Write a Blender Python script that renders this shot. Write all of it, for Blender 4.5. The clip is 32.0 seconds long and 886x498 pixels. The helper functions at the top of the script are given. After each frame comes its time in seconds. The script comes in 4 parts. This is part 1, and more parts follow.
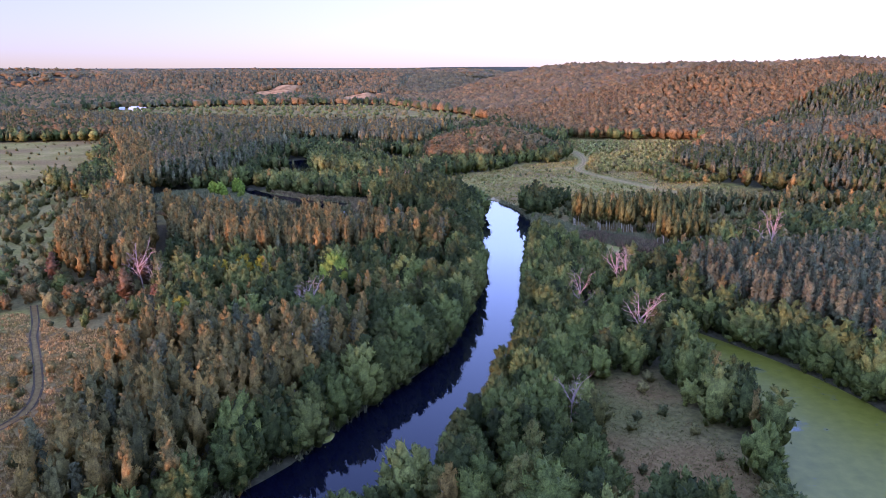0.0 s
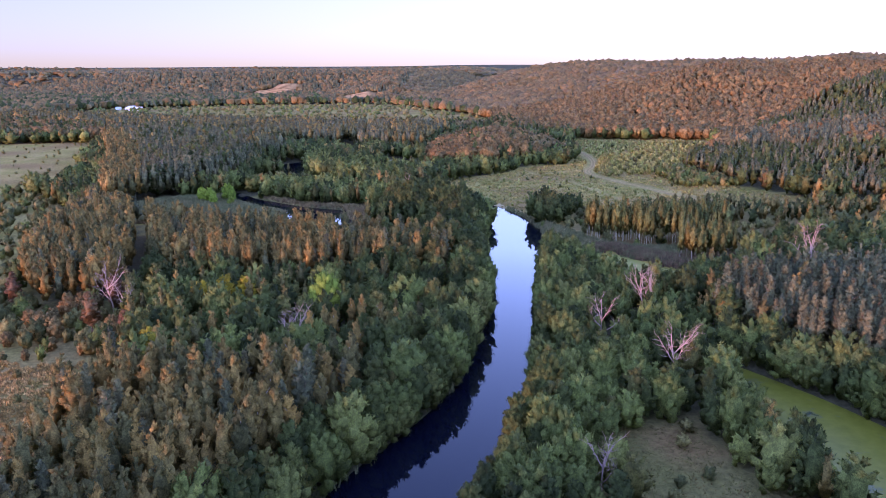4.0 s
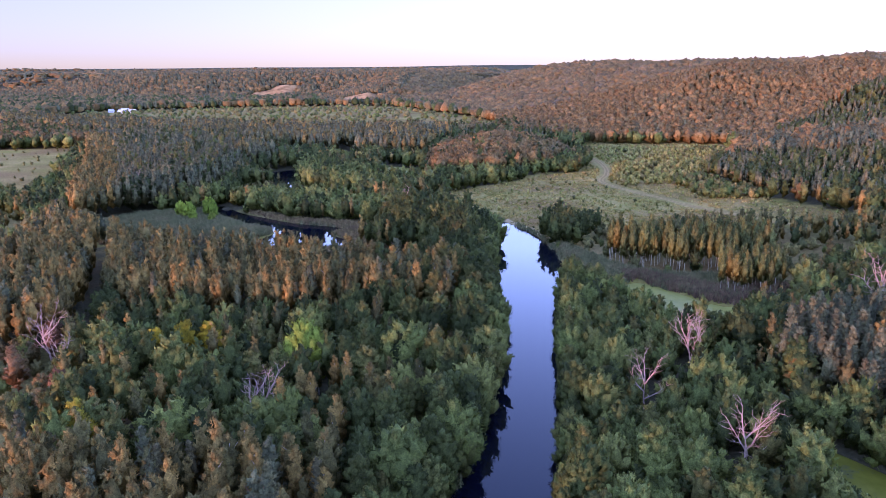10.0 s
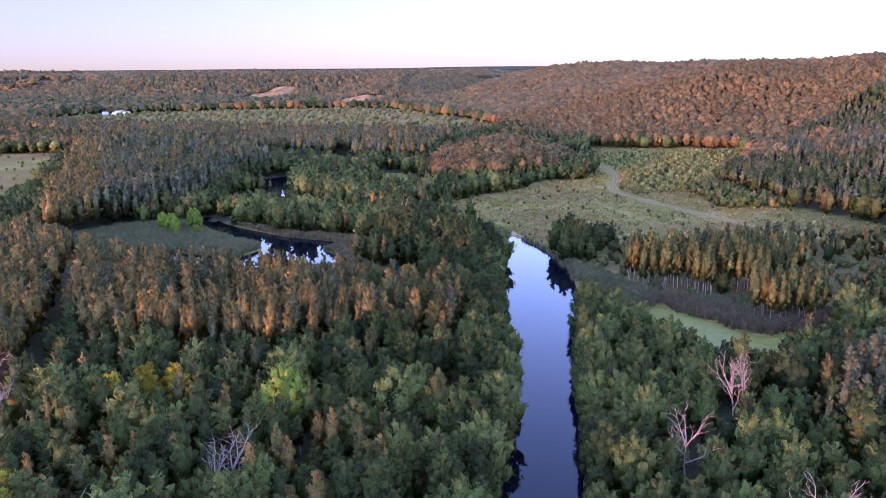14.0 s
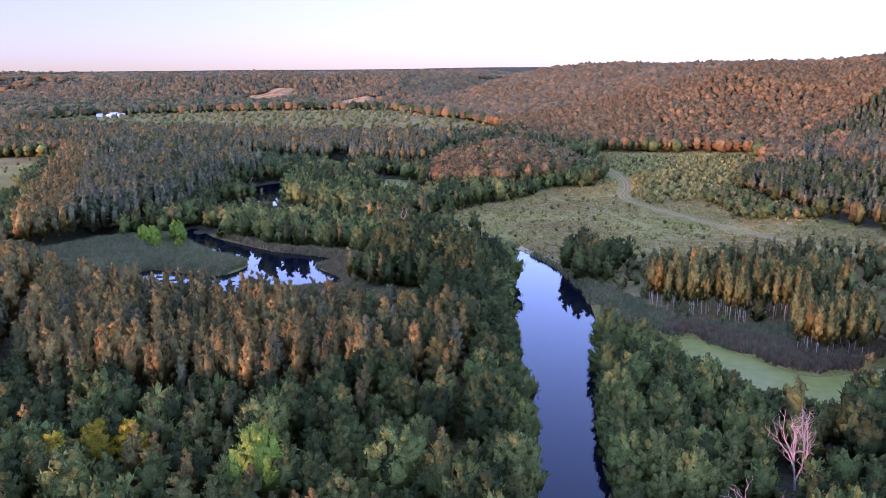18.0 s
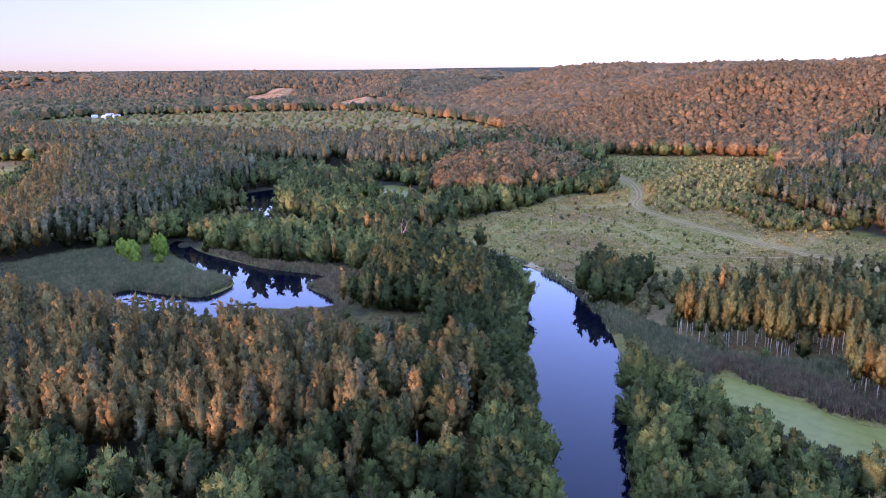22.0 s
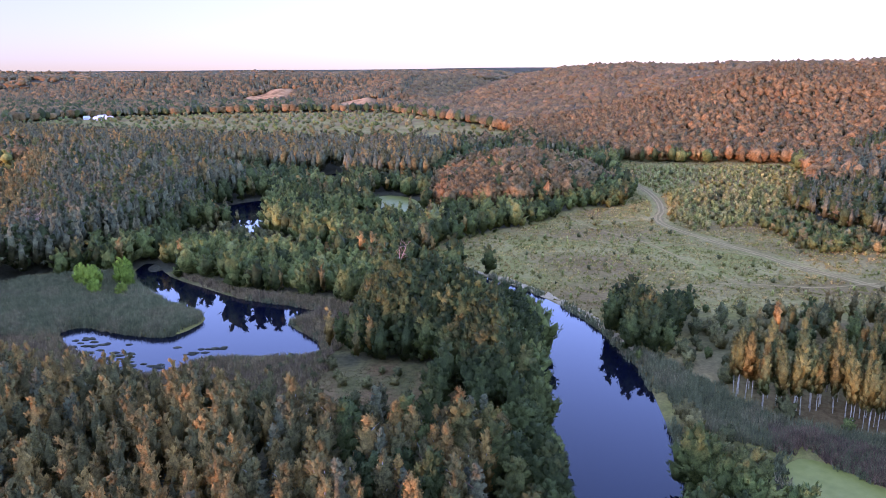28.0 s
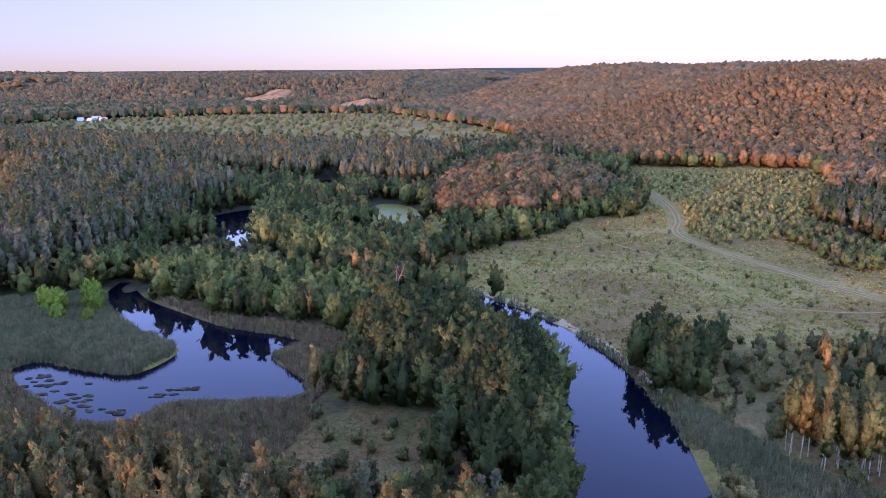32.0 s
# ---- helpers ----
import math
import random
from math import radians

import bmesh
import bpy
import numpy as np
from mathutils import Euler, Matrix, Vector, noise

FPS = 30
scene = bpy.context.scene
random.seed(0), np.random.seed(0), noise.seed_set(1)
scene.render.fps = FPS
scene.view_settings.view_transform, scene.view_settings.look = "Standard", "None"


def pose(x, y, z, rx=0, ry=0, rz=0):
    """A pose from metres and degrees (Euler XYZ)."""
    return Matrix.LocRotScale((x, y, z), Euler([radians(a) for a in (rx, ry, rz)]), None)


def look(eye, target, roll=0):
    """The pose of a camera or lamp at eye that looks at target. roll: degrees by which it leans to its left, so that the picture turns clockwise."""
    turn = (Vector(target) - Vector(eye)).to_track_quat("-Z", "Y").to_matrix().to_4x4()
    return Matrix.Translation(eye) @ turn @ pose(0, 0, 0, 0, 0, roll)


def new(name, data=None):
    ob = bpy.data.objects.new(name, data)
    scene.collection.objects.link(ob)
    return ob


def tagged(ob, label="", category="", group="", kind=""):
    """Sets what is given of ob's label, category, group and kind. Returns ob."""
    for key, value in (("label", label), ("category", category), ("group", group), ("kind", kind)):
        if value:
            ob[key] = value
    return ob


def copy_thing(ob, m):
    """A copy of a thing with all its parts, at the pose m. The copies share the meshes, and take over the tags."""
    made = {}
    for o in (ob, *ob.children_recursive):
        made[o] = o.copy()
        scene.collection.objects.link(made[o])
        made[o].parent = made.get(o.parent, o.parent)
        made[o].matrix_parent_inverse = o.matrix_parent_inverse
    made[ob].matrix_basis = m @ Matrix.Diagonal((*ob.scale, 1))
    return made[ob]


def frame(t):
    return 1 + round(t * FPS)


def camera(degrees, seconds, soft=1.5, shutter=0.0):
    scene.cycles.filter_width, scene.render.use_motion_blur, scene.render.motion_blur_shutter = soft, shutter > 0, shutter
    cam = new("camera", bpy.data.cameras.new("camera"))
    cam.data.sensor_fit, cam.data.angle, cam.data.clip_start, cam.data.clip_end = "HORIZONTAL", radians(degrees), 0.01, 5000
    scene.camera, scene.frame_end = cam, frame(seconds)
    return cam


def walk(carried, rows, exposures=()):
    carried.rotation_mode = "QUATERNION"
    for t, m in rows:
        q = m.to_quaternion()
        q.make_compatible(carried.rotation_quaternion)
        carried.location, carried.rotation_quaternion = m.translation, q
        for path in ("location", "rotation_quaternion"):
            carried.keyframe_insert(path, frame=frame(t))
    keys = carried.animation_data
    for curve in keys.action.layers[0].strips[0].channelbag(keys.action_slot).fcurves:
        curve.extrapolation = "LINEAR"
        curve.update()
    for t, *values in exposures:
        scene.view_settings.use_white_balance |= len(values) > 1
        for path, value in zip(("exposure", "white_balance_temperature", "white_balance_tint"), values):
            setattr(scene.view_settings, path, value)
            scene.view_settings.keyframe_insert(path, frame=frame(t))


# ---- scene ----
cam = camera(62.0, 32.0, soft=0.8)
PATH = [
    (0, (-0.00, 0.00, 60.00), (-0.00, 194.28, 12.50), -0.23),
    (2, (-0.14, 10.47, 59.95), (-0.43, 204.68, 12.17), -0.34),
    (4, (-0.32, 21.13, 60.04), (-0.92, 215.29, 12.07), -0.41),
    (6, (-0.49, 31.83, 60.17), (-1.34, 225.97, 12.13), -0.46),
    (8, (-0.66, 42.50, 60.29), (-1.66, 236.66, 12.29), -0.50),
    (10, (-0.84, 53.12, 60.39), (-1.91, 247.30, 12.52), -0.53),
    (12, (-1.05, 63.67, 60.48), (-2.14, 257.89, 12.77), -0.56),
    (14, (-1.31, 74.17, 60.57), (-2.40, 268.43, 13.02), -0.57),
    (16, (-1.62, 84.64, 60.67), (-2.74, 278.93, 13.26), -0.58),
    (18, (-1.97, 95.09, 60.79), (-3.17, 289.41, 13.47), -0.57),
    (20, (-2.35, 105.54, 60.94), (-3.67, 299.87, 13.65), -0.56),
    (22, (-2.73, 115.99, 61.09), (-4.21, 310.31, 13.81), -0.54),
    (24, (-3.07, 126.43, 61.25), (-4.73, 320.75, 13.96), -0.51),
    (26, (-3.35, 136.88, 61.39), (-5.18, 331.20, 14.10), -0.50),
    (28, (-3.56, 147.36, 61.52), (-5.53, 341.68, 14.24), -0.49),
    (30, (-3.73, 157.91, 61.66), (-5.83, 352.24, 14.41), -0.49),
    (32, (-3.94, 168.61, 61.84), (-6.19, 362.94, 14.61), -0.50),
]
walk(cam, [(t, look(eye, target, roll)) for t, eye, target, roll in PATH], exposures=[(0, 3.8, 6150, 70), (20, 3.82, 6150, 70), (22, 3.92, 6150, 70), (24, 3.96, 6150, 70), (30, 3.92, 6150, 70), (31, 3.78, 6150, 70), (32, 3.7, 6150, 70)])

# ---------------------------------------------------------------- light
SUN_ELEV, SUN_AZ = 4.3, 41.0        # degrees; the sun stands low behind and to the left of the flight
LOW_SKY_DIM = ((0.0, (0.108, 0.15, 0.28)), (0.1, (0.208, 0.19, 0.182)), (0.24, (1, 1, 1)))
world = bpy.data.worlds.new("world")
scene.world = world
world.use_nodes = True
wn = world.node_tree.nodes
sky = wn.new("ShaderNodeTexSky")
sky.sky_type, sky.sun_disc = "NISHITA", False
sky.sun_elevation, sky.sun_rotation = radians(SUN_ELEV), radians(180 + SUN_AZ)
sky.altitude, sky.air_density, sky.dust_density, sky.ozone_density = 150, 0.85, 0.05, 2.3
wc, ws, wr, wm = (wn.new("ShaderNode" + k) for k in ("TexCoord", "SeparateXYZ", "ValToRGB", "Mix"))
wm.data_type, wm.blend_type = "RGBA", "MULTIPLY"
wm.inputs[0].default_value = 1.0
wr.color_ramp.elements.new(0.5)
for e, (p, c) in zip(wr.color_ramp.elements, LOW_SKY_DIM):      # multiplied into the sky: dims and tints its low band, keeps it below white
    e.position, e.color = p, (*c, 1)
for a, b in ((wc.outputs["Generated"], ws.inputs[0]), (ws.outputs[2], wr.inputs[0]), (sky.outputs[0], wm.inputs[6]), (wr.outputs[0], wm.inputs[7]), (wm.outputs[2], wn["Background"].inputs[0])):
    world.node_tree.links.new(a, b)
wn["Background"].inputs[1].default_value = 0.15
sun = new("sun", bpy.data.lights.new("sun", "SUN"))
sun.data.energy, sun.data.angle, sun.data.color = 0.43, radians(3.5), (1.0, 0.58, 0.39)
_a, _e = radians(SUN_AZ), radians(SUN_ELEV)
sun.matrix_world = look((0, 0, 200), (200 * math.sin(_a) * math.cos(_e), 200 * math.cos(_a) * math.cos(_e), 200 - 200 * math.sin(_e)))


# ---------------------------------------------------------------- materials
def nodes_of(name):
    m = bpy.data.materials.new(name)
    m.use_nodes = True
    nt = m.node_tree
    return m, nt, nt.nodes["Principled BSDF"]


def node(nt, kind, **kw):
    n = nt.nodes.new(kind)
    for k, v in kw.items():
        n.inputs[k.replace("_", " ")].default_value = v
    return n


def ramp(nt, fac, stops):
    r = nt.nodes.new("ShaderNodeValToRGB")
    while len(r.color_ramp.elements) < len(stops):
        r.color_ramp.elements.new(0.5)
    for e, (p, c) in zip(r.color_ramp.elements, stops):
        e.position, e.color = p, (*c, 1)
    nt.links.new(fac, r.inputs[0])
    return r.outputs[0]


def mix(nt, fac, a, b, mode="MIX"):
    n = nt.nodes.new("ShaderNodeMix")
    n.data_type, n.blend_type = "RGBA", mode
    for sock, val in ((n.inputs[0], fac), (n.inputs[6], a), (n.inputs[7], b)):
        if isinstance(val, (int, float)):
            sock.default_value = val
        elif isinstance(val, tuple):
            sock.default_value = (*val, 1)
        else:
            nt.links.new(val, sock)
    return n.outputs[2]


def math_node(nt, op, a, b=0.0):
    n = nt.nodes.new("ShaderNodeMath")
    n.operation = op
    for sock, val in zip(n.inputs, (a, b)):
        if isinstance(val, (int, float)):
            sock.default_value = val
        else:
            nt.links.new(val, sock)
    return n.outputs[0]


def noise_at(nt, scale, detail=3.0, rough=0.55):
    co = nt.nodes.new("ShaderNodeTexCoord")
    n = node(nt, "ShaderNodeTexNoise", Scale=scale, Detail=detail, Roughness=rough)
    nt.links.new(co.outputs["Object"], n.inputs["Vector"])
    return n.outputs[0]


def world_noise(nt, scale, detail=3.0, rough=0.55):
    g = nt.nodes.new("ShaderNodeNewGeometry")
    n = node(nt, "ShaderNodeTexNoise", Scale=scale, Detail=detail, Roughness=rough)
    nt.links.new(g.outputs["Position"], n.inputs["Vector"])
    return n.outputs[0]


def leaf_mat(name, stops, glow=0.3):
    """Foliage: each tree takes its own hue from the ramp, each spray of leaves varies about it."""
    m, nt, b = nodes_of(name)
    at = nt.nodes.new("ShaderNodeAttribute")
    at.attribute_name = "tint"
    oi = nt.nodes.new("ShaderNodeObjectInfo")
    isl = nt.nodes.new("ShaderNodeNewGeometry")
    v = math_node(nt, "FRACT", math_node(nt, "ADD", at.outputs["Fac"], oi.outputs["Random"]))
    v = math_node(nt, "ADD", v, math_node(nt, "MULTIPLY", math_node(nt, "SUBTRACT", isl.outputs["Random Per Island"], 0.5), 0.13))
    col = ramp(nt, v, stops)
    own = math_node(nt, "FRACT", math_node(nt, "MULTIPLY", math_node(nt, "ADD", at.outputs["Fac"], oi.outputs["Random"]), 7.3))
    col = mix(nt, 1.0, col, ramp(nt, own, [(0.0, (0.72, 0.73, 0.74)), (1.0, (1.28, 1.26, 1.22))]), "MULTIPLY")
    n = world_noise(nt, 0.75, 3.0, 0.65)
    col = mix(nt, 1.0, col, ramp(nt, n, [(0.34, (0.62, 0.63, 0.66)), (0.66, (1.36, 1.34, 1.36))]), "MULTIPLY")
    leafy = world_noise(nt, 4.5, 3.0, 0.7)
    col = mix(nt, 1.0, col, ramp(nt, leafy, [(0.36, (0.6, 0.61, 0.6)), (0.51, (1.0, 1.0, 1.0)), (0.64, (1.3, 1.28, 1.22))]), "MULTIPLY")
    bump = node(nt, "ShaderNodeBump", Strength=0.35, Distance=0.2)
    nt.links.new(leafy, bump.inputs["Height"])
    nt.links.new(bump.outputs[0], b.inputs["Normal"])
    nt.links.new(col, b.inputs["Base Color"])
    b.inputs["Roughness"].default_value = 0.65
    b.inputs["Specular IOR Level"].default_value = 0.06
    tr = nt.nodes.new("ShaderNodeBsdfTranslucent")
    nt.links.new(col, tr.inputs["Color"])
    mx = node(nt, "ShaderNodeMixShader")
    mx.inputs[0].default_value = glow
    nt.links.new(b.outputs[0], mx.inputs[1])
    nt.links.new(tr.outputs[0], mx.inputs[2])
    nt.links.new(mx.outputs[0], nt.nodes["Material Output"].inputs[0])
    return m


def bark_mat(name, a, b_, scale=3.0):
    m, nt, b = nodes_of(name)
    col = ramp(nt, noise_at(nt, scale, 4.0, 0.7), [(0.35, a), (0.6, b_)])
    nt.links.new(col, b.inputs["Base Color"])
    b.inputs["Roughness"].default_value = 0.9
    b.inputs["Specular IOR Level"].default_value = 0.05
    return m


LEAF = {
    "birch": leaf_mat("birch_leaves", [(0.0, (0.125, 0.118, 0.04)), (0.35, (0.18, 0.148, 0.045)), (0.7, (0.27, 0.182, 0.05)), (1.0, (0.365, 0.218, 0.054))]),
    "tall_birch": leaf_mat("golden_birch_leaves", [(0.0, (0.125, 0.145, 0.042)), (0.5, (0.15, 0.165, 0.046)), (0.85, (0.175, 0.168, 0.046)), (1.0, (0.23, 0.18, 0.045))]),
    "pine": leaf_mat("pine_needles", [(0.0, (0.1, 0.108, 0.05)), (0.5, (0.132, 0.132, 0.056)), (1.0, (0.175, 0.148, 0.06))], 0.12),
    "alder": leaf_mat("alder_leaves", [(0.0, (0.053, 0.07, 0.021)), (0.4, (0.076, 0.098, 0.026)), (0.75, (0.1, 0.122, 0.03)), (0.9, (0.126, 0.132, 0.033)), (1.0, (0.165, 0.145, 0.037))]),
    "oak": leaf_mat("oak_leaves", [(0.0, (0.19, 0.14, 0.05)), (0.5, (0.235, 0.155, 0.052)), (0.85, (0.275, 0.168, 0.054)), (1.0, (0.31, 0.172, 0.054))]),
    "willow": leaf_mat("willow_leaves", [(0.0, (0.112, 0.148, 0.036)), (0.5, (0.155, 0.185, 0.042)), (1.0, (0.21, 0.22, 0.054))]),
    "sapling": leaf_mat("sapling_leaves", [(0.0, (0.26, 0.27, 0.065)), (0.5, (0.34, 0.32, 0.085)), (1.0, (0.42, 0.36, 0.11))]),
    "bush": leaf_mat("shrub_leaves", [(0.0, (0.125, 0.13, 0.042)), (0.5, (0.18, 0.168, 0.052)), (1.0, (0.26, 0.21, 0.065))]),
}
BARK = {
    "birch": bark_mat("birch_bark", (0.16, 0.14, 0.12), (0.62, 0.58, 0.52), 2.0),
    "tall_birch": bark_mat("white_birch_bark", (0.24, 0.19, 0.11), (0.56, 0.47, 0.3), 1.2),
    "pine": bark_mat("pine_bark", (0.16, 0.09, 0.055), (0.3, 0.16, 0.09)),
    "alder": bark_mat("alder_bark", (0.07, 0.06, 0.05), (0.14, 0.12, 0.1)),
    "oak": bark_mat("oak_bark", (0.08, 0.065, 0.05), (0.16, 0.13, 0.1)),
    "willow": bark_mat("willow_bark", (0.1, 0.085, 0.07), (0.2, 0.17, 0.13)),
    "sapling": bark_mat("sapling_bark", (0.12, 0.1, 0.08), (0.3, 0.26, 0.22)),
    "bush": bark_mat("shrub_bark", (0.09, 0.07, 0.05), (0.16, 0.12, 0.09)),
}
DEADWOOD = bark_mat("bare_grey_wood", (0.27, 0.18, 0.13), (0.48, 0.32, 0.23), 1.5)
RUST = leaf_mat("reddish_leaves", [(0.0, (0.16, 0.088, 0.045)), (0.6, (0.2, 0.11, 0.05)), (1.0, (0.2, 0.13, 0.052))])
BRIGHT = leaf_mat("fresh_green_leaves", [(0.0, (0.16, 0.25, 0.03)), (0.5, (0.19, 0.28, 0.034)), (1.0, (0.23, 0.3, 0.04))])
MAT_BROWN = leaf_mat("floating_sedge_leaves", [(0.0, (0.05, 0.05, 0.025)), (1.0, (0.085, 0.075, 0.035))], 0.1)
GOLD = leaf_mat("golden_leaves", [(0.0, (0.34, 0.25, 0.02)), (0.6, (0.4, 0.27, 0.02)), (1.0, (0.3, 0.27, 0.03))])


def ground_mat():
    m, nt, b = nodes_of("valley_ground")

    def att(n):
        a = nt.nodes.new("ShaderNodeAttribute")
        a.attribute_name = n
        return a.outputs["Fac"]
    big, fine = world_noise(nt, 0.05, 5.0, 0.6), world_noise(nt, 0.9, 4.0, 0.7)
    floor_c = ramp(nt, fine, [(0.3, (0.045, 0.042, 0.02)), (0.7, (0.1, 0.088, 0.042))])
    grass = mix(nt, ramp(nt, big, [(0.4, (0, 0, 0)), (0.62, (1, 1, 1))]), (0.235, 0.198, 0.046), (0.34, 0.245, 0.08))
    grass = mix(nt, 1.0, grass, ramp(nt, fine, [(0.3, (0.6, 0.62, 0.6)), (0.72, (1.3, 1.3, 1.25))]), "MULTIPLY")
    dry = ramp(nt, fine, [(0.28, (0.13, 0.075, 0.025)), (0.5, (0.22, 0.125, 0.045)), (0.75, (0.3, 0.18, 0.068))])
    sand = ramp(nt, world_noise(nt, 0.07, 5.0, 0.65), [(0.36, (0.2, 0.11, 0.04)), (0.5, (0.42, 0.22, 0.08)), (0.7, (0.54, 0.3, 0.12))])
    c = mix(nt, att("grass"), floor_c, grass)
    c = mix(nt, att("dry"), c, dry)
    c = mix(nt, att("sand"), c, sand)
    nt.links.new(c, b.inputs["Base Color"])
    b.inputs["Roughness"].default_value = 0.95
    b.inputs["Specular IOR Level"].default_value = 0.02
    bump = node(nt, "ShaderNodeBump", Strength=0.9, Distance=0.5)
    nt.links.new(fine, bump.inputs["Height"])
    nt.links.new(bump.outputs[0], b.inputs["Normal"])
    return m


def water_mat():
    m, nt, b = nodes_of("still_dark_water")
    b.inputs["Base Color"].default_value = (0.002, 0.003, 0.008, 1)
    b.inputs["Roughness"].default_value = 0.015
    b.inputs["IOR"].default_value = 1.25
    b.inputs["Specular Tint"].default_value = (0.86, 0.98, 0.82, 1)
    bump = node(nt, "ShaderNodeBump", Strength=0.05, Distance=0.05)
    nt.links.new(world_noise(nt, 0.8, 2.0), bump.inputs["Height"])
    nt.links.new(bump.outputs[0], b.inputs["Normal"])
    return m


def duckweed_mat(name, weed_a, weed_b, open_share):
    m, nt, b = nodes_of(name)
    n = world_noise(nt, 0.16, 5.0, 0.6)
    mask = ramp(nt, n, [(open_share, (0, 0, 0)), (open_share + 0.1, (1, 1, 1))])
    weed = ramp(nt, world_noise(nt, 0.5, 4.0), [(0.3, weed_a), (0.7, weed_b)])
    nt.links.new(mix(nt, mask, (0.05, 0.065, 0.05), weed), b.inputs["Base Color"])
    r = ramp(nt, mask, [(0.0, (0.12, 0.12, 0.12)), (1.0, (0.5, 0.5, 0.5))])
    nt.links.new(r, b.inputs["Roughness"])
    b.inputs["Specular IOR Level"].default_value = 0.16
    return m


GROUND, WATER = ground_mat(), water_mat()
WEED_A = duckweed_mat("duckweed_water", (0.125, 0.125, 0.01), (0.18, 0.17, 0.02), 0.3)
WEED_B = duckweed_mat("pale_duckweed_water", (0.2, 0.195, 0.03), (0.27, 0.255, 0.048), 0.2)
REED = leaf_mat("reed_blades", [(0.0, (0.145, 0.16, 0.066)), (0.6, (0.195, 0.195, 0.08)), (1.0, (0.28, 0.22, 0.1))], 0.2)
REED_DRY = leaf_mat("dry_reed_blades", [(0.0, (0.22, 0.15, 0.075)), (0.6, (0.28, 0.19, 0.085)), (1.0, (0.29, 0.22, 0.085))], 0.2)
RUT = bark_mat("sandy_track", (0.27, 0.165, 0.05), (0.42, 0.27, 0.09), 1.2)
BANK = bark_mat("bank_mud", (0.34, 0.23, 0.1), (0.52, 0.37, 0.18), 0.8)
PAINT, ROOF = bark_mat("white_plaster", (0.6, 0.55, 0.46), (0.72, 0.66, 0.56), 0.5), bark_mat("pale_roof", (0.5, 0.5, 0.5), (0.62, 0.62, 0.6), 0.5)

# ---------------------------------------------------------------- plan of the valley, metres
RIVER = [(-210, -60), (-110, 20), (-60, 66), (-28, 98), (-20, 113), (-12, 127), (-3, 143), (3, 160), (7, 180), (10, 200), (11, 222), (12, 245), (12, 265),
         (14, 286), (17, 305), (15, 325), (9, 342), (1, 358), (-10, 368), (-24, 376), (-28, 386), (-10, 379), (-1, 371), (9, 362), (17, 351), (24, 339), (31, 322),
         (34, 305), (36, 290), (35, 272), (33, 252), (29, 236), (25, 217), (22, 192), (19, 168), (15.5, 150), (10, 129), (5, 115), (-1, 100), (-28, 60), (-90, 8), (-190, -80)]
POND = [(-103, 369), (-103, 384), (-90, 366), (-76, 354), (-62, 343), (-50, 338), (-38, 331), (-44, 322), (-34, 309), (-33, 300), (-46, 298), (-58, 297),
        (-62, 291), (-72, 290), (-98, 312), (-95, 320), (-85, 316), (-71, 313), (-66, 325), (-72, 332), (-82, 340), (-93, 352)]
FAR_POND = [(-108, 456), (-112, 480), (-98, 502), (-88, 496), (-82, 446), (-78, 426), (-84, 428), (-90, 441)]
CHANNEL = [(-74, 540), (-78, 596), (-66, 580), (-62, 526)]
GREEN_POND = [(-43, 488), (-38, 514), (-25, 510), (-17, 488), (-21, 463), (-29, 457)]
WEED_POND = [(56, 165), (54, 145), (53, 128), (54, 118), (53, 106), (48, 92), (45, 60), (72, 60), (77, 92), (80, 112), (77, 128), (72, 141), (66, 152)]
BACKWATER = [(55, 255), (61, 247), (66, 238), (72, 233), (84, 236), (90, 237), (84, 224), (70, 221), (60, 222), (53, 234), (47, 246), (50, 254)]


def rounded(poly):
    """The outline with its corners rounded off."""
    p, out = np.array(poly, float), []
    for a, b_, c, d in zip(np.roll(p, 1, 0), p, np.roll(p, -1, 0), np.roll(p, -2, 0)):
        for t in (0.0, 0.33, 0.67):
            out.append(tuple(0.5 * (2 * b_ + (c - a) * t + (2 * a - 5 * b_ + 4 * c - d) * t * t + (3 * b_ - a - 3 * c + d) * t ** 3)))
    return out


WATERS = [RIVER, POND, FAR_POND, CHANNEL, GREEN_POND, WEED_POND, BACKWATER]
WATERS = [rounded(w) for w in WATERS]

MEADOW = [(38, 302), (31, 326), (24, 342), (9, 365), (-8, 382), (-9, 392), (-4, 408), (16, 423), (30, 436), (55, 467), (77, 475), (96, 540), (92, 565), (100, 600),
          (104, 636), (207, 622), (206, 590), (170, 515), (139, 452), (142, 404), (148, 380), (165, 345), (140, 330), (90, 322), (60, 328), (50, 326), (48, 300), (44, 296)]
SAPLINGS = [(97, 606), (205, 606), (200, 560), (150, 470), (136, 452), (116, 432), (90, 424), (86, 440), (98, 497), (99, 540)]
FIELD = [(-420, 560), (-373, 624), (-284, 640), (-232, 490), (-208, 448), (-194, 386), (-236, 370), (-330, 400)]
SHRUBLAND = [(-210, 385), (-160, 330), (-138, 290), (-128, 240), (-118, 214), (-160, 190), (-400, 200), (-420, 400), (-330, 400)]
CLEAR_LEFT = [(-104, 176), (-88, 162), (-70, 164), (-65, 146), (-63, 125), (-60, 108), (-56, 84), (-120, 60), (-150, 120), (-132, 165)]
CLEAR_RIGHT = [(29, 134), (41, 136), (44, 119), (48, 104), (43, 84), (24, 84), (25, 111)]
CLEAR_MID = [(-30, 288), (-20, 293), (-6, 290), (-1, 281), (-10, 272), (-20, 270), (-30, 274)]
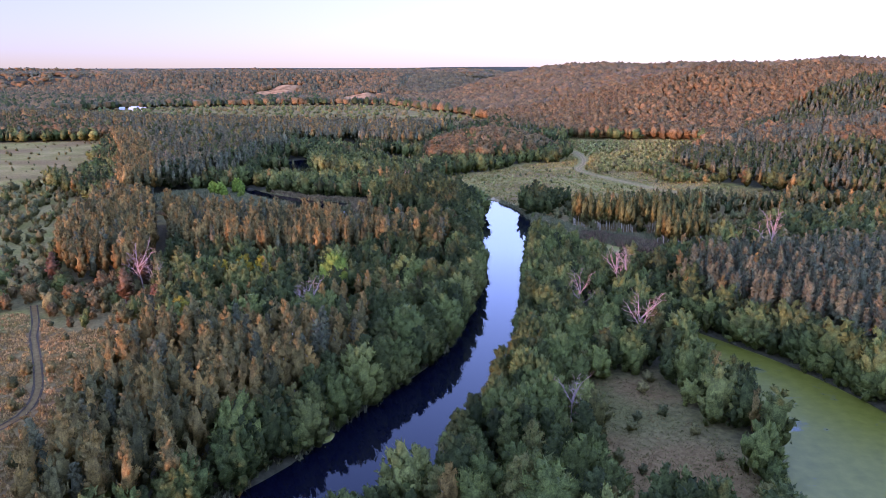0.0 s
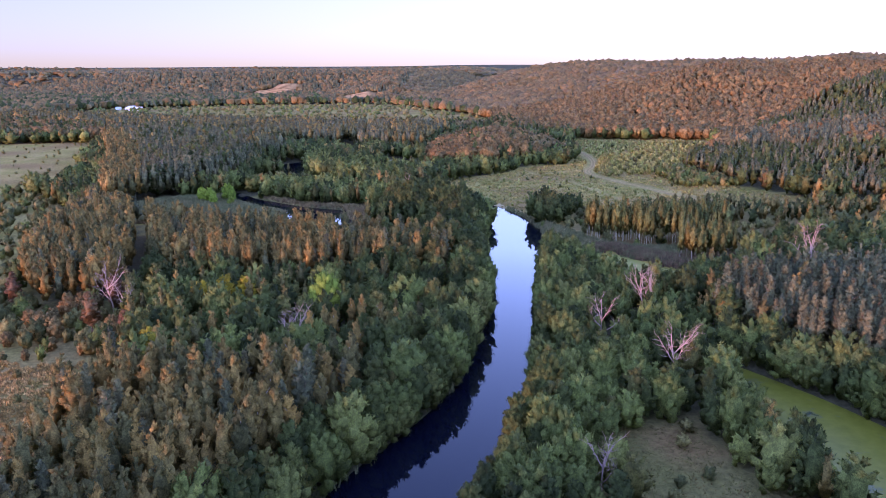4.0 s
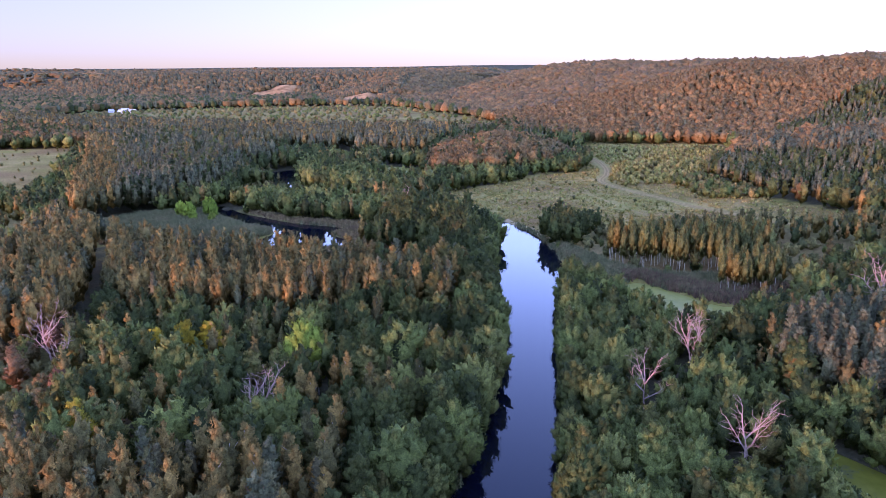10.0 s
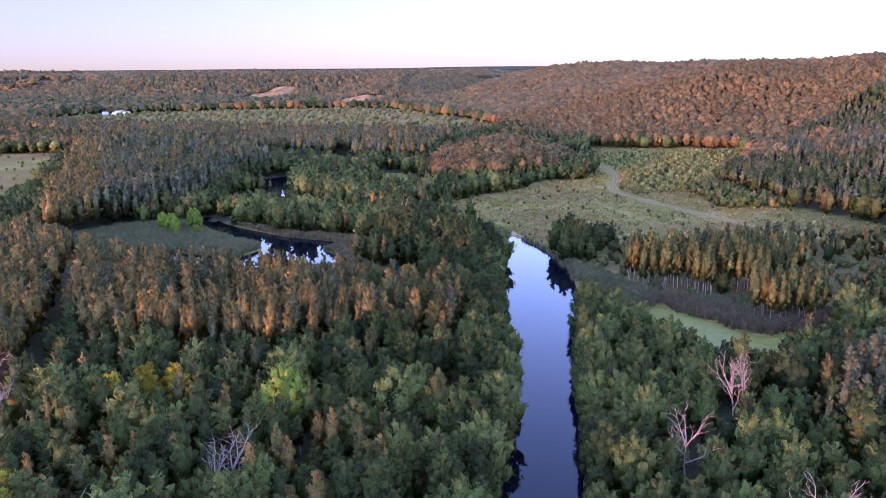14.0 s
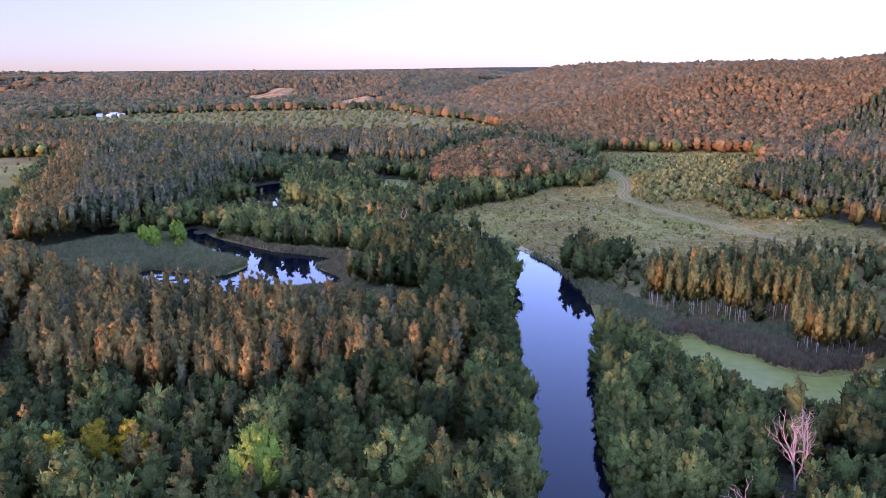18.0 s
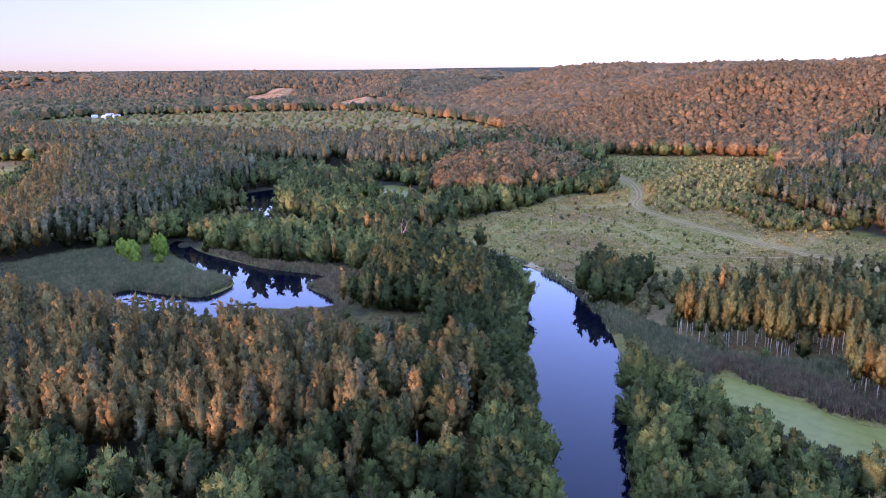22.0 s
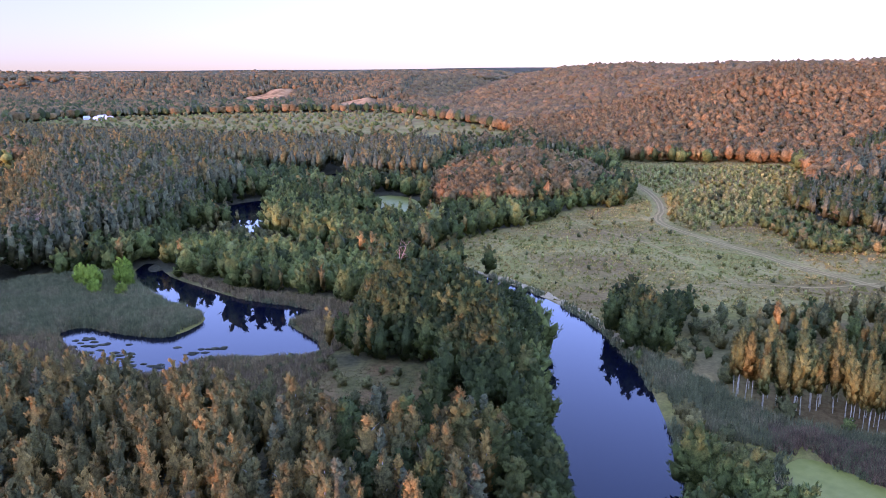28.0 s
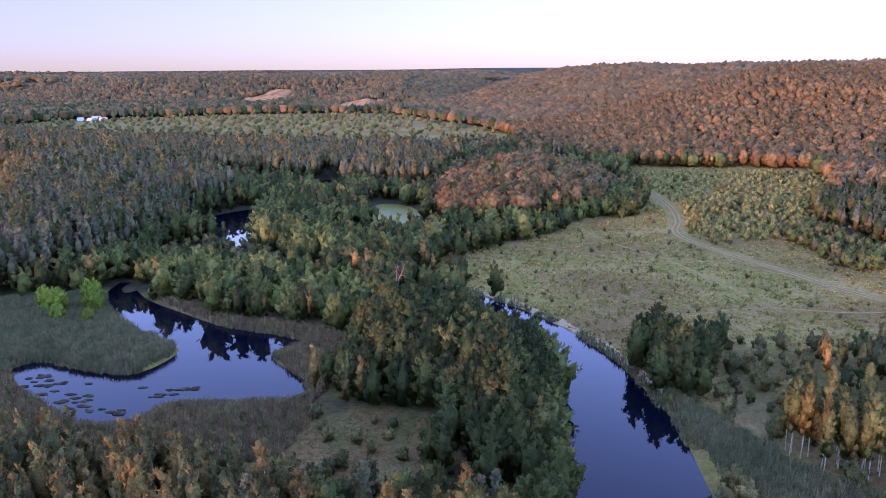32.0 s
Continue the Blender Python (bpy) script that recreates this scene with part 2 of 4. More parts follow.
REEDS_ISLE = [(-101, 370), (-92, 351), (-82, 340), (-72, 332), (-66, 325), (-71, 310), (-85, 312), (-95, 314), (-120, 305), (-142, 318), (-150, 336), (-130, 362)]
REEDS_FAR = [(-90, 369), (-76, 358), (-60, 347), (-48, 343), (-36, 338), (-26, 330), (-26, 312), (-30, 298), (-36, 298), (-34, 309), (-44, 322), (-38, 331), (-50, 338), (-62, 343), (-76, 354)]
REEDS_RIGHT = [(37, 302), (44, 290), (50, 276), (53, 267), (66, 260), (92, 262), (94, 246), (84, 238), (72, 235), (66, 240), (60, 250), (54, 258), (48, 256), (40, 262), (37, 280)]
SHORE_LOW = [(-74, 298), (-60, 302), (-46, 306), (-33, 308), (-29, 292), (-32, 276), (-50, 273), (-72, 276), (-98, 296), (-124, 306), (-98, 318)]
STRIP_GAP = [(-8, 160), (-3, 176), (-1, 198), (0, 222), (1, 238), (4, 238), (3, 222), (2, 198), (0, 176), (-5, 158)]
DARK_GAP = [(-84, 205), (-96, 240), (-112, 280), (-124, 316), (-120, 318), (-107, 280), (-91, 240), (-80, 206)]
FLATS = [(-560, 1010), (-430, 900), (-300, 815), (-130, 748), (-20, 718), (45, 740), (60, 860), (20, 1000), (-60, 1180), (-90, 1250), (-200, 1270), (-330, 1250), (-520, 1150)]
HILL = [(105, 640), (160, 632), (208, 622), (210, 590), (170, 512), (140, 452), (144, 405), (152, 374), (185, 340), (280, 300), (900, 200), (1800, 300), (1800, 2300),
        (0, 2300), (-60, 1600), (-80, 1320), (0, 1100), (50, 900), (70, 720)]
HILL_FAR = [(-700, 1500), (-430, 1500), (-350, 1500), (-260, 1500), (-195, 1285), (-90, 1270), (0, 1310), (300, 1900), (300, 3600), (-2600, 3600), (-2600, 2200), (-1200, 1800)]

ALDERS_MID = [(-27, 310), (-24, 328), (-9, 340), (0, 334), (9, 320), (15, 305), (13, 286), (12, 270), (4, 264), (-1, 272), (-2, 281), (-6, 291), (-20, 294), (-25, 298)]
CLUMP = [(34, 318), (38, 328), (46, 324), (49, 310), (43, 296), (37, 296)]
WILLOWS = [(-104, 396), (-98, 404), (-80, 396), (-52, 382), (-33, 370), (-22, 352), (-28, 334), (-36, 340), (-48, 345), (-60, 349), (-76, 360), (-90, 371), (-100, 388)]
WILLOWS_FAR = [(-92, 505), (-60, 474), (-44, 470), (-25, 440), (-10, 400), (-20, 384), (-50, 400), (-75, 425), (-78, 445)]
OAKS = [(-14, 530), (0, 622), (43, 640), (80, 606), (84, 545), (72, 478), (52, 450), (25, 438), (0, 418), (-12, 440), (-14, 470)]
PINE_BELT = [(-520, 860), (-300, 705), (-140, 600), (-60, 552), (-16, 536), (-6, 620), (10, 660), (-20, 690), (-130, 715), (-300, 785), (-480, 900)]
PINES_LEFT = [(-284, 640), (-262, 690), (-140, 590), (-100, 520), (-115, 480), (-110, 450), (-112, 425), (-112, 400), (-124, 372), (-132, 345), (-138, 318), (-150, 335), (-172, 390), (-205, 470)]
BIRCH_STAND = [(-114, 278), (-108, 288), (-84, 276), (-68, 270), (-40, 265), (-30, 259), (-20, 255), (-20, 224), (-34, 217), (-55, 219), (-76, 221), (-90, 230)]
EDGE_LEFT = [(-150, 335), (-138, 318), (-124, 316), (-96, 240), (-84, 205), (-100, 196), (-116, 214), (-128, 245), (-140, 295)]
MIXED = [(-20, 255), (-10, 254), (3, 256), (6, 240), (2, 222), (-20, 222)]
SOUTH_SHORE = [(-120, 312), (-98, 311), (-72, 288), (-58, 293), (-33, 297), (-28, 293), (-30, 272), (-8, 270), (4, 263), (5, 255), (-20, 254), (-40, 263), (-84, 274), (-110, 288)]
LOW_RIGHT = [(34, 262), (36, 300), (44, 300), (60, 328), (200, 345), (240, 290), (110, 262), (100, 240), (92, 262)]
BEHIND_WILLOWS = [(-110, 400), (-100, 430), (-76, 440), (-60, 420), (-36, 384), (-33, 374), (-50, 384), (-80, 396)]
LOW_BANK = [(-16, 366), (0, 356), (9, 342), (15, 326), (11, 320), (-2, 338), (-18, 350)]
POND_FRONT = [(-52, 456), (-30, 456), (-20, 460), (-8, 480), (-6, 440), (-20, 424), (-48, 434)]
BLUFF = [(-402, 1500), (-368, 1468), (-335, 1476), (-312, 1540), (-294, 1620), (-335, 1625), (-356, 1595), (-390, 1560)]
BLUFF_RED = [(-185, 1290), (-140, 1280), (-110, 1320), (-135, 1390), (-185, 1380)]
PALE_FIELDS = [(-190, 1750), (-110, 1740), (-110, 1800), (-190, 1800)]
PALE_TOP = [(-15, 1900), (60, 1880), (60, 1990), (-15, 1990)]
BIRCH_EDGE = [(-284, 640), (-258, 622), (-186, 470), (-152, 392), (-132, 330), (-150, 335), (-172, 390), (-205, 470)]
DARK_BELT = [(14, 655), (60, 650), (103, 642), (112, 668), (60, 695), (10, 692)]
# pines and alders whose darker leaf colour stands in for shade on the hill
HILL_SHADE_PINES = [(235, 612), (330, 700), (420, 760), (760, 820), (760, 640), (330, 565)]
HILL_SPUR = [(186, 500), (214, 590), (300, 606), (330, 560), (300, 470), (220, 455)]
OAK_FRONT = [(-14, 446), (-12, 436), (0, 416), (25, 436), (52, 448), (74, 476), (86, 522), (76, 532), (62, 490), (40, 468), (12, 454), (-10, 466)]
LEFT_BANK = [(-36, 96), (-27, 113), (-19, 127), (-11, 143), (-5, 160), (-1, 180), (2, 200), (3, 222), (4, 245), (4, 262), (14, 262), (13, 222), (11, 190), (6, 160), (-3, 138), (-16, 113), (-26, 95)]
WEED_SHORE = [(53, 166), (60, 150), (66, 139), (71, 126), (74, 112), (71, 92), (88, 92), (91, 112), (87, 130), (81, 145), (71, 160), (62, 172)]
SCRUB = [(-120, 214), (-100, 196), (-86, 205), (-66, 168), (-70, 164), (-88, 162), (-104, 176), (-132, 165), (-160, 190)]
# unseen ground, made open so that the low sun reaches CLEAR_LEFT
OPEN_WEST = [(-120, 60), (-150, 120), (-132, 165), (-160, 190), (-400, 150), (-800, -420), (-240, -420), (-92, 30)]
NEAR_LEFT = [(-62, 150), (-30, 150), (-14, 140), (-24, 118), (-34, 96), (-40, 60), (-80, 20), (-56, 84), (-60, 108), (-64, 130)]
PINES_RIGHT = [(62, 184), (74, 204), (132, 217), (320, 230), (300, 60), (88, 60), (90, 100), (86, 122), (80, 140), (70, 160)]
BIRCH_ROW = [(50, 273), (53, 268), (62, 268), (66, 262), (75, 264), (98, 266), (100, 280), (75, 281), (60, 280), (50, 281)]
FOOT_LOW = [(118, 388), (116, 420), (122, 446), (138, 456), (141, 440), (146, 404), (150, 385)]
HILL_FOOT = [(148, 384), (146, 404), (140, 450), (150, 482), (170, 515), (196, 505), (225, 455), (250, 400), (270, 335), (190, 338)]
HILL_EDGE = [(95, 575), (110, 650), (200, 655), (260, 640), (250, 600), (200, 560)]
BIRCH_EAST = [(72, 240), (84, 239), (92, 246), (92, 260), (80, 258), (73, 249)]
GREY_ROW = [(67, 299), (70, 313), (90, 318), (140, 326), (200, 330), (200, 290), (110, 292), (80, 296)]


def sd(poly, x, y):
    """Signed distance to a polygon, positive inside."""
    p = np.array(poly, float)
    q = np.roll(p, -1, 0)
    best, inside = np.full(x.shape, 1e12), np.zeros(x.shape, bool)
    for (ax, ay), (bx, by) in zip(p, q):
        dx, dy = bx - ax, by - ay
        t = np.clip(((x - ax) * dx + (y - ay) * dy) / (dx * dx + dy * dy + 1e-9), 0, 1)
        best = np.minimum(best, (x - ax - t * dx) ** 2 + (y - ay - t * dy) ** 2)
        if ay != by:
            inside ^= ((ay > y) != (by > y)) & (x < dx * (y - ay) / (by - ay) + ax)
    return np.where(inside, 1, -1) * np.sqrt(best)


def smooth(e0, e1, v):
    t = np.clip((v - e0) / (e1 - e0), 0, 1)
    return t * t * (3 - 2 * t)


def waves(x, y, scale, seed):
    """Cheap smooth relief from a few crossing sines."""
    r = np.random.RandomState(seed)
    out = np.zeros(np.shape(x))
    for _ in range(7):
        a, k, ph = r.uniform(0, 6.283), r.uniform(0.6, 1.7) * 6.283 / scale, r.uniform(0, 6.283)
        out = out + np.sin((x * np.cos(a) + y * np.sin(a)) * k + ph)
    return out / 4.0


def wet(x, y):
    d = np.full(np.shape(x), -1e6)
    for w in WATERS:
        a = np.array(w)
        near = (x > a[:, 0].min() - 12) & (x < a[:, 0].max() + 12) & (y > a[:, 1].min() - 12) & (y < a[:, 1].max() + 12)
        if near.any():
            d[near] = np.maximum(d[near], sd(w, x[near], y[near]))
    return d


def height(x, y):
    x, y = np.asarray(x, float), np.asarray(y, float)
    z = 0.85 + 0.18 * waves(x, y, 45, 3)
    near, far = sd(HILL, x, y), sd(HILL_FAR, x, y)
    near = 54 * smooth(-5, 330, near) * (1 + 0.1 * waves(x, y, 420, 8)) + 3.5 * smooth(30, 200, near) * waves(x, y, 130, 5)
    z = z + np.maximum(near, 44 * smooth(-10, 250, far) * (1 + 0.08 * waves(x, y, 500, 9)))
    z = z + 5 * smooth(0, 45, sd(OAKS, x, y)) + (15 + 4 * waves(x, y, 40, 71)) * smooth(-8, 14, sd(BLUFF, x, y)) * np.clip((y - 1462) / 160, 0, 1) + 11 * smooth(-8, 14, sd(BLUFF_RED, x, y)) * np.clip((y - 1275) / 110, 0, 1)
    z = z + 66 * smooth(2300, 4300, np.hypot(x, y)) * (1 + 0.05 * waves(x, y, 1500, 6)) * (1 - smooth(0, 300, sd(HILL_FAR, x, y)))
    d = wet(x, y)
    return np.where(d > -3.5, np.minimum(z, np.clip(-0.26 * d, -1.6, 0.9)), z)


def grid_axis(lo, hi, step, far_lo, far_hi):
    mid = list(np.arange(lo, hi + 0.1, step))
    for sign, end, arr in ((1, far_hi, mid), (-1, far_lo, None)):
        s, v = step, (mid[-1] if sign > 0 else mid[0])
        while (v < end) if sign > 0 else (v > end):
            s *= 1.04
            v += sign * s
            mid = mid + [v] if sign > 0 else [v] + mid
    return np.array(mid)


def mesh_from(name, verts, faces, mat, tint=None, flat=False, normals=None):
    """A mesh from arrays; faces all of one size. normals: soft shading of foliage, a vector for each vertex."""
    me = bpy.data.meshes.new(name)
    k = faces.shape[1]
    me.vertices.add(len(verts))
    me.vertices.foreach_set("co", np.ascontiguousarray(verts, np.float32).ravel())
    me.loops.add(faces.size)
    me.loops.foreach_set("vertex_index", np.ascontiguousarray(faces, np.int32).ravel())
    me.polygons.add(len(faces))
    me.polygons.foreach_set("loop_start", np.arange(0, faces.size, k, dtype=np.int32))
    me.polygons.foreach_set("loop_total", np.full(len(faces), k, np.int32))
    me.polygons.foreach_set("use_smooth", np.zeros(len(faces), bool) if flat else np.ones(len(faces), bool))
    if tint is not None:
        me.attributes.new("tint", "FLOAT", "FACE").data.foreach_set("value", np.ascontiguousarray(tint, np.float32))
    me.materials.append(mat)
    me.update(calc_edges=True)
    me.validate()
    if normals is not None:
        me.attributes.new("custom_normal", "FLOAT_VECTOR", "POINT").data.foreach_set("vector", np.ascontiguousarray(normals, np.float32).ravel())
    return me


# ---------------------------------------------------------------- ground
gx, gy = grid_axis(-150, 150, 2.2, -4700, 4700), grid_axis(84, 480, 2.2, -1400, 4700)
GX, GY = np.meshgrid(gx, gy)
GZ = height(GX, GY)
gi = np.arange(GX.size).reshape(GX.shape)
gf = np.stack([gi[:-1, :-1], gi[:-1, 1:], gi[1:, 1:], gi[1:, :-1]], -1).reshape(-1, 4)
ground_me = mesh_from("ground", np.stack([GX, GY, GZ], -1).reshape(-1, 3), gf, GROUND)
ragged = 2.5 * waves(GX, GY, 14, 21) + 1.5 * waves(GX, GY, 6, 22)


def share(polys, soft=3.0, grow=0.0):
    out = np.zeros(GX.shape)
    for p in polys:
        out = np.maximum(out, smooth(-soft, soft, sd(p, GX, GY) + ragged + grow))
    return out


grassy = share([MEADOW, FIELD, SHRUBLAND, CLEAR_LEFT, OPEN_WEST, REEDS_ISLE, REEDS_RIGHT, FLATS, HILL_EDGE], grow=4.0)
grassy = np.maximum(grassy, 0.5 * share([CLEAR_RIGHT, CLEAR_MID, STRIP_GAP, SOUTH_SHORE, SHORE_LOW, SCRUB, REEDS_FAR, LOW_RIGHT, BIRCH_ROW], grow=4.0))
dried = np.maximum(share([CLEAR_LEFT, OPEN_WEST], 6) * smooth(-0.9, 0.5, waves(GX, GY, 30, 31)), 0.95 * share([CLEAR_MID], 4) * smooth(-0.6, 0.4, waves(GX, GY, 18, 33)))
dried = np.maximum(dried, 0.9 * share([[(33, 132), (42, 135), (44, 126), (35, 123)], [(24, 111), (46, 108), (46, 86), (22, 86)]], 4))
dried = np.maximum(dried, 0.85 * share([MEADOW, FIELD, FLATS, LOW_RIGHT, SHORE_LOW], 6) * smooth(-0.6, 1.0, waves(GX, GY, 60, 35)))
for key, val in (("grass", grassy), ("dry", dried), ("sand", share([BLUFF, BLUFF_RED, PALE_FIELDS, PALE_TOP], 12))):
    ground_me.attributes.new(key, "FLOAT", "POINT").data.foreach_set("value", np.ascontiguousarray(val, np.float32).ravel())
tagged(new("ground", ground_me), "valley floor of grass, dry grass and forest litter rising to hills", "ground", kind="structure")


def sheet(name, x0, x1, y0, y1, mat, label, z=0.0):
    v = np.array([(x0, y0, z), (x1, y0, z), (x1, y1, z), (x0, y1, z)], float)
    ob = new(name, mesh_from(name, v, np.array([[0, 1, 2, 3]]), mat))
    return tagged(ob, label, "water", kind="structure")


sheet("river_water", -230, 44, -100, 394, WATER, "still dark river water mirroring the evening sky", 0.0)
sheet("pond_water", -128, -30.5, 286, 392, WATER, "still oxbow pond water between reeds", 0.004)
sheet("far_pond_water", -120, -60, 420, 600, WATER, "dark pond water among willows", 0.0)
sheet("green_pond_water", -50, -10, 450, 520, WEED_B, "pale green pond covered with duckweed", 0.0)
sheet("weed_pond_water", 44.2, 90, 50, 180, WEED_A, "backwater covered with bright green duckweed", 0.004)
sheet("backwater", 44.2, 96, 214, 262, WEED_B, "pale green duckweed backwater beside reeds", 0.008)

# ---------------------------------------------------------------- trees: shapes
SHAPE = {  # height of the shape, crown radius, crown base share, profile
    "birch": (14.0, 1.75, 0.24, lambda u: np.sqrt(np.clip(1 - ((u - 0.45) / 0.56) ** 2, 0, 1)) * (1 - 0.2 * u)),
    "tall_birch": (14.0, 1.45, 0.3, lambda u: np.sqrt(np.clip(1 - ((u - 0.42) / 0.6) ** 2, 0, 1)) * (1 - 0.3 * u)),
    "pine": (15.0, 2.3, 0.2, lambda u: np.clip(1.04 - u, 0, 1) ** 0.62 * np.clip(u * 4 + 0.35, 0, 1)),
    "alder": (11.0, 2.7, 0.08, lambda u: np.sqrt(np.clip(1 - ((u - 0.44) / 0.565) ** 2, 0, 1)) * (1 - 0.12 * u)),
    "oak": (11.0, 3.7, 0.05, lambda u: np.sqrt(np.clip(1 - (2 * u - 0.9) ** 2 / 1.3, 0, 1))),
    "willow": (8.0, 3.0, 0.03, lambda u: np.sqrt(np.clip(1 - (2 * u - 0.75) ** 2 / 1.6, 0, 1))),
    "sapling": (3.0, 0.8, 0.0, lambda u: np.sqrt(np.clip(1 - ((u - 0.4) / 0.61) ** 2, 0, 1))),
    "bush": (3.0, 1.3, 0.0, lambda u: np.sqrt(np.clip(1 - (2 * u - 0.8) ** 2 / 1.5, 0, 1))),
}
FORM = {  # clump radius as a share of the crown's, its stretch along its axis, how far it leans out, leaf tip length and width
    "birch": (0.46, 1.55, 0.45, 0.42, 0.2), "tall_birch": (0.46, 1.7, 0.35, 0.42, 0.18), "pine": (0.34, 1.1, 1.4, 0.5, 0.2), "alder": (0.38, 1.2, 0.8, 0.4, 0.25),
    "oak": (0.36, 1.0, 0.9, 0.5, 0.34), "willow": (0.34, 1.5, 0.7, 0.5, 0.25), "sapling": (0.5, 1.4, 0.35, 0.36, 0.18), "bush": (0.42, 1.2, 0.6, 0.34, 0.2),
}
LOBE = ((-0.9, 0.0), (-0.35, 0.74), (0.42, 0.64), (0.92, 0.0))      # along the clump's axis, radius


def unit(v):
    return v / (np.linalg.norm(v, axis=-1, keepdims=True) + 1e-9)


def crown(kind, r, lobes, per, sides, grow=1.0):
    """A crown of leafy clumps: each clump a small uneven body with pointed leaf tips standing off it."""
    H, R, cb, prof = SHAPE[kind]
    share_, stretch, lean, tip, wid = FORM[kind]
    V, F, N, n = [], [], [], 0

    def add(v, f, nn):
        nonlocal n
        V.append(v)
        F.append(f + n)
        N.append(nn)
        n += len(v)
    v, f = core(kind, r, max(sides, 5), 3, 0.66)
    mid = np.array((0, 0, H * (cb + 0.5 * (1 - cb))))
    squash = np.array((1, 1, 2.4 * R / (H * (1 - cb))))
    add(v, f, unit((v - mid) * np.array((1, 1, 0.5))))
    for i in range(lobes):
        u = ((i + r.uniform(0, 1)) / lobes) ** 0.85
        rad = R * float(prof(np.array(min(u, 0.97))))
        a = i * 2.4 + r.uniform(-0.5, 0.5)
        lr = max(share_ * R * 0.62, share_ * rad) * r.uniform(0.8, 1.2) * (1 + 2.2 / (lobes + 4))
        out = max(rad - 0.7 * lr, 0.0) * r.uniform(0.8, 1.15)
        side = np.array((np.cos(a), np.sin(a), 0.0))
        c = out * side + np.array((0, 0, H * (cb + (1 - cb) * u * 0.95)))
        ax = unit(side * lean * (1 - 0.6 * u) * r.uniform(0.6, 1.3) + np.array((0, 0, 0.85)) + 0.12 * r.normal(size=3))
        e1 = unit(np.cross(ax, (0.31, 0.77, 0.2)))
        e2 = np.cross(ax, e1)
        lz = lr * stretch
        bv, bf = [c + ax * LOBE[0][0] * lz], []
        for s_, q in LOBE[1:3]:
            for k in range(sides):
                b_ = 6.283 * (k + 0.5 * (q < 0.7)) / sides
                bv.append(c + ax * lz * (s_ + r.uniform(-0.12, 0.12)) + lr * q * r.uniform(0.8, 1.15) * (e1 * np.cos(b_) + e2 * np.sin(b_)))
        bv.append(c + ax * lz)
        for k in range(sides):
            k2 = (k + 1) % sides
            bf += [(0, 1 + k2, 1 + k), (1 + k, 1 + k2, 1 + sides + k2), (1 + k, 1 + sides + k2, 1 + sides + k), (1 + sides + k, 1 + sides + k2, 1 + 2 * sides)]
        bv = np.array(bv)
        add(bv, np.array(bf), unit(0.75 * unit(bv - c) + unit((bv - mid) * squash)))
        if not per:
            continue
        d = unit(r.normal(size=(per, 3)) + 0.55 * side + 0.75 * ax)
        axial = d @ ax
        p = c + (d + np.outer(axial * (stretch - 1), ax)) * lr * r.uniform(0.8, 1.12, (per, 1))
        nn = unit(unit(d + np.outer(axial * (1 / stretch - 1), ax)) + 0.85 * unit((p - mid) * squash) + 0.26 * min(grow, 1.4) * r.normal(size=(per, 3)))
        t = unit(0.55 * d + 0.7 * ax + 0.75 * r.normal(size=(per, 3)) + np.array((0, 0, 0.25 if kind != "willow" else 0.5)))
        b_ = unit(np.cross(nn, t))
        ln, w = tip * grow * r.uniform(0.65, 1.3, (per, 1)), wid * grow * r.uniform(0.7, 1.3, (per, 1))
        tri = np.stack([p - b_ * w * 0.5 - t * ln * 0.3, p + b_ * w * 0.5 - t * ln * 0.3, p + t * ln * 0.7], 1)
        turned = np.sum(np.cross(tri[:, 1] - tri[:, 0], tri[:, 2] - tri[:, 0]) * nn, -1) < 0
        tri[turned] = tri[turned][:, [1, 0, 2]]
        add(tri.reshape(-1, 3), np.arange(per * 3).reshape(-1, 3), np.repeat(nn, 3, 0))
    return np.concatenate(V), np.concatenate(F), np.concatenate(N)


def core(kind, r, around, rings, fill):
    """The dense inside of a crown: an uneven closed body."""
    H, R, cb, prof = SHAPE[kind]
    v, f = [(0, 0, H * cb)], []
    for i in range(rings):
        uu = (i + 0.7) / (rings + 0.45)
        for k in range(around):
            a = 6.283 * (k + 0.5 * (i % 2)) / around
            rr = R * float(prof(np.array(uu))) * fill * r.uniform(0.78, 1.2)
            v.append((rr * np.cos(a), rr * np.sin(a), H * (cb + (1 - cb) * (uu * (0.9 if fill < 0.9 else 1) + r.uniform(-0.03, 0.03)))))
    top = len(v)
    v.append((0, 0, H * (0.9 if fill < 0.9 else 1.0)))
    for k in range(around):
        k2 = (k + 1) % around
        f.append((0, 1 + k2, 1 + k))
        for i in range(rings - 1):
            a, b_, c, d = 1 + i * around + k, 1 + i * around + k2, 1 + (i + 1) * around + k2, 1 + (i + 1) * around + k
            f += [(a, b_, c), (a, c, d)]
        f.append((1 + (rings - 1) * around + k, 1 + (rings - 1) * around + k2, top))
    return np.array(v, float), np.array(f)


def far_crown(kind, r):
    H, R, cb, prof = SHAPE[kind]
    v, f = core(kind, r, 6, 2, 1.0)
    v = v * r.uniform(0.8, 1.2, (len(v), 1))
    return v, f, unit((v - np.array((0, 0, H * 0.4))) * np.array((1, 1, 0.6)) + np.array((0, 0, 0.45 * R)))


def merged(*pieces):
    v, f, n = [], [], 0
    for a, b_ in pieces:
        v.append(a)
        f.append(b_ + n)
        n += len(a)
    return np.concatenate(v), np.concatenate(f)


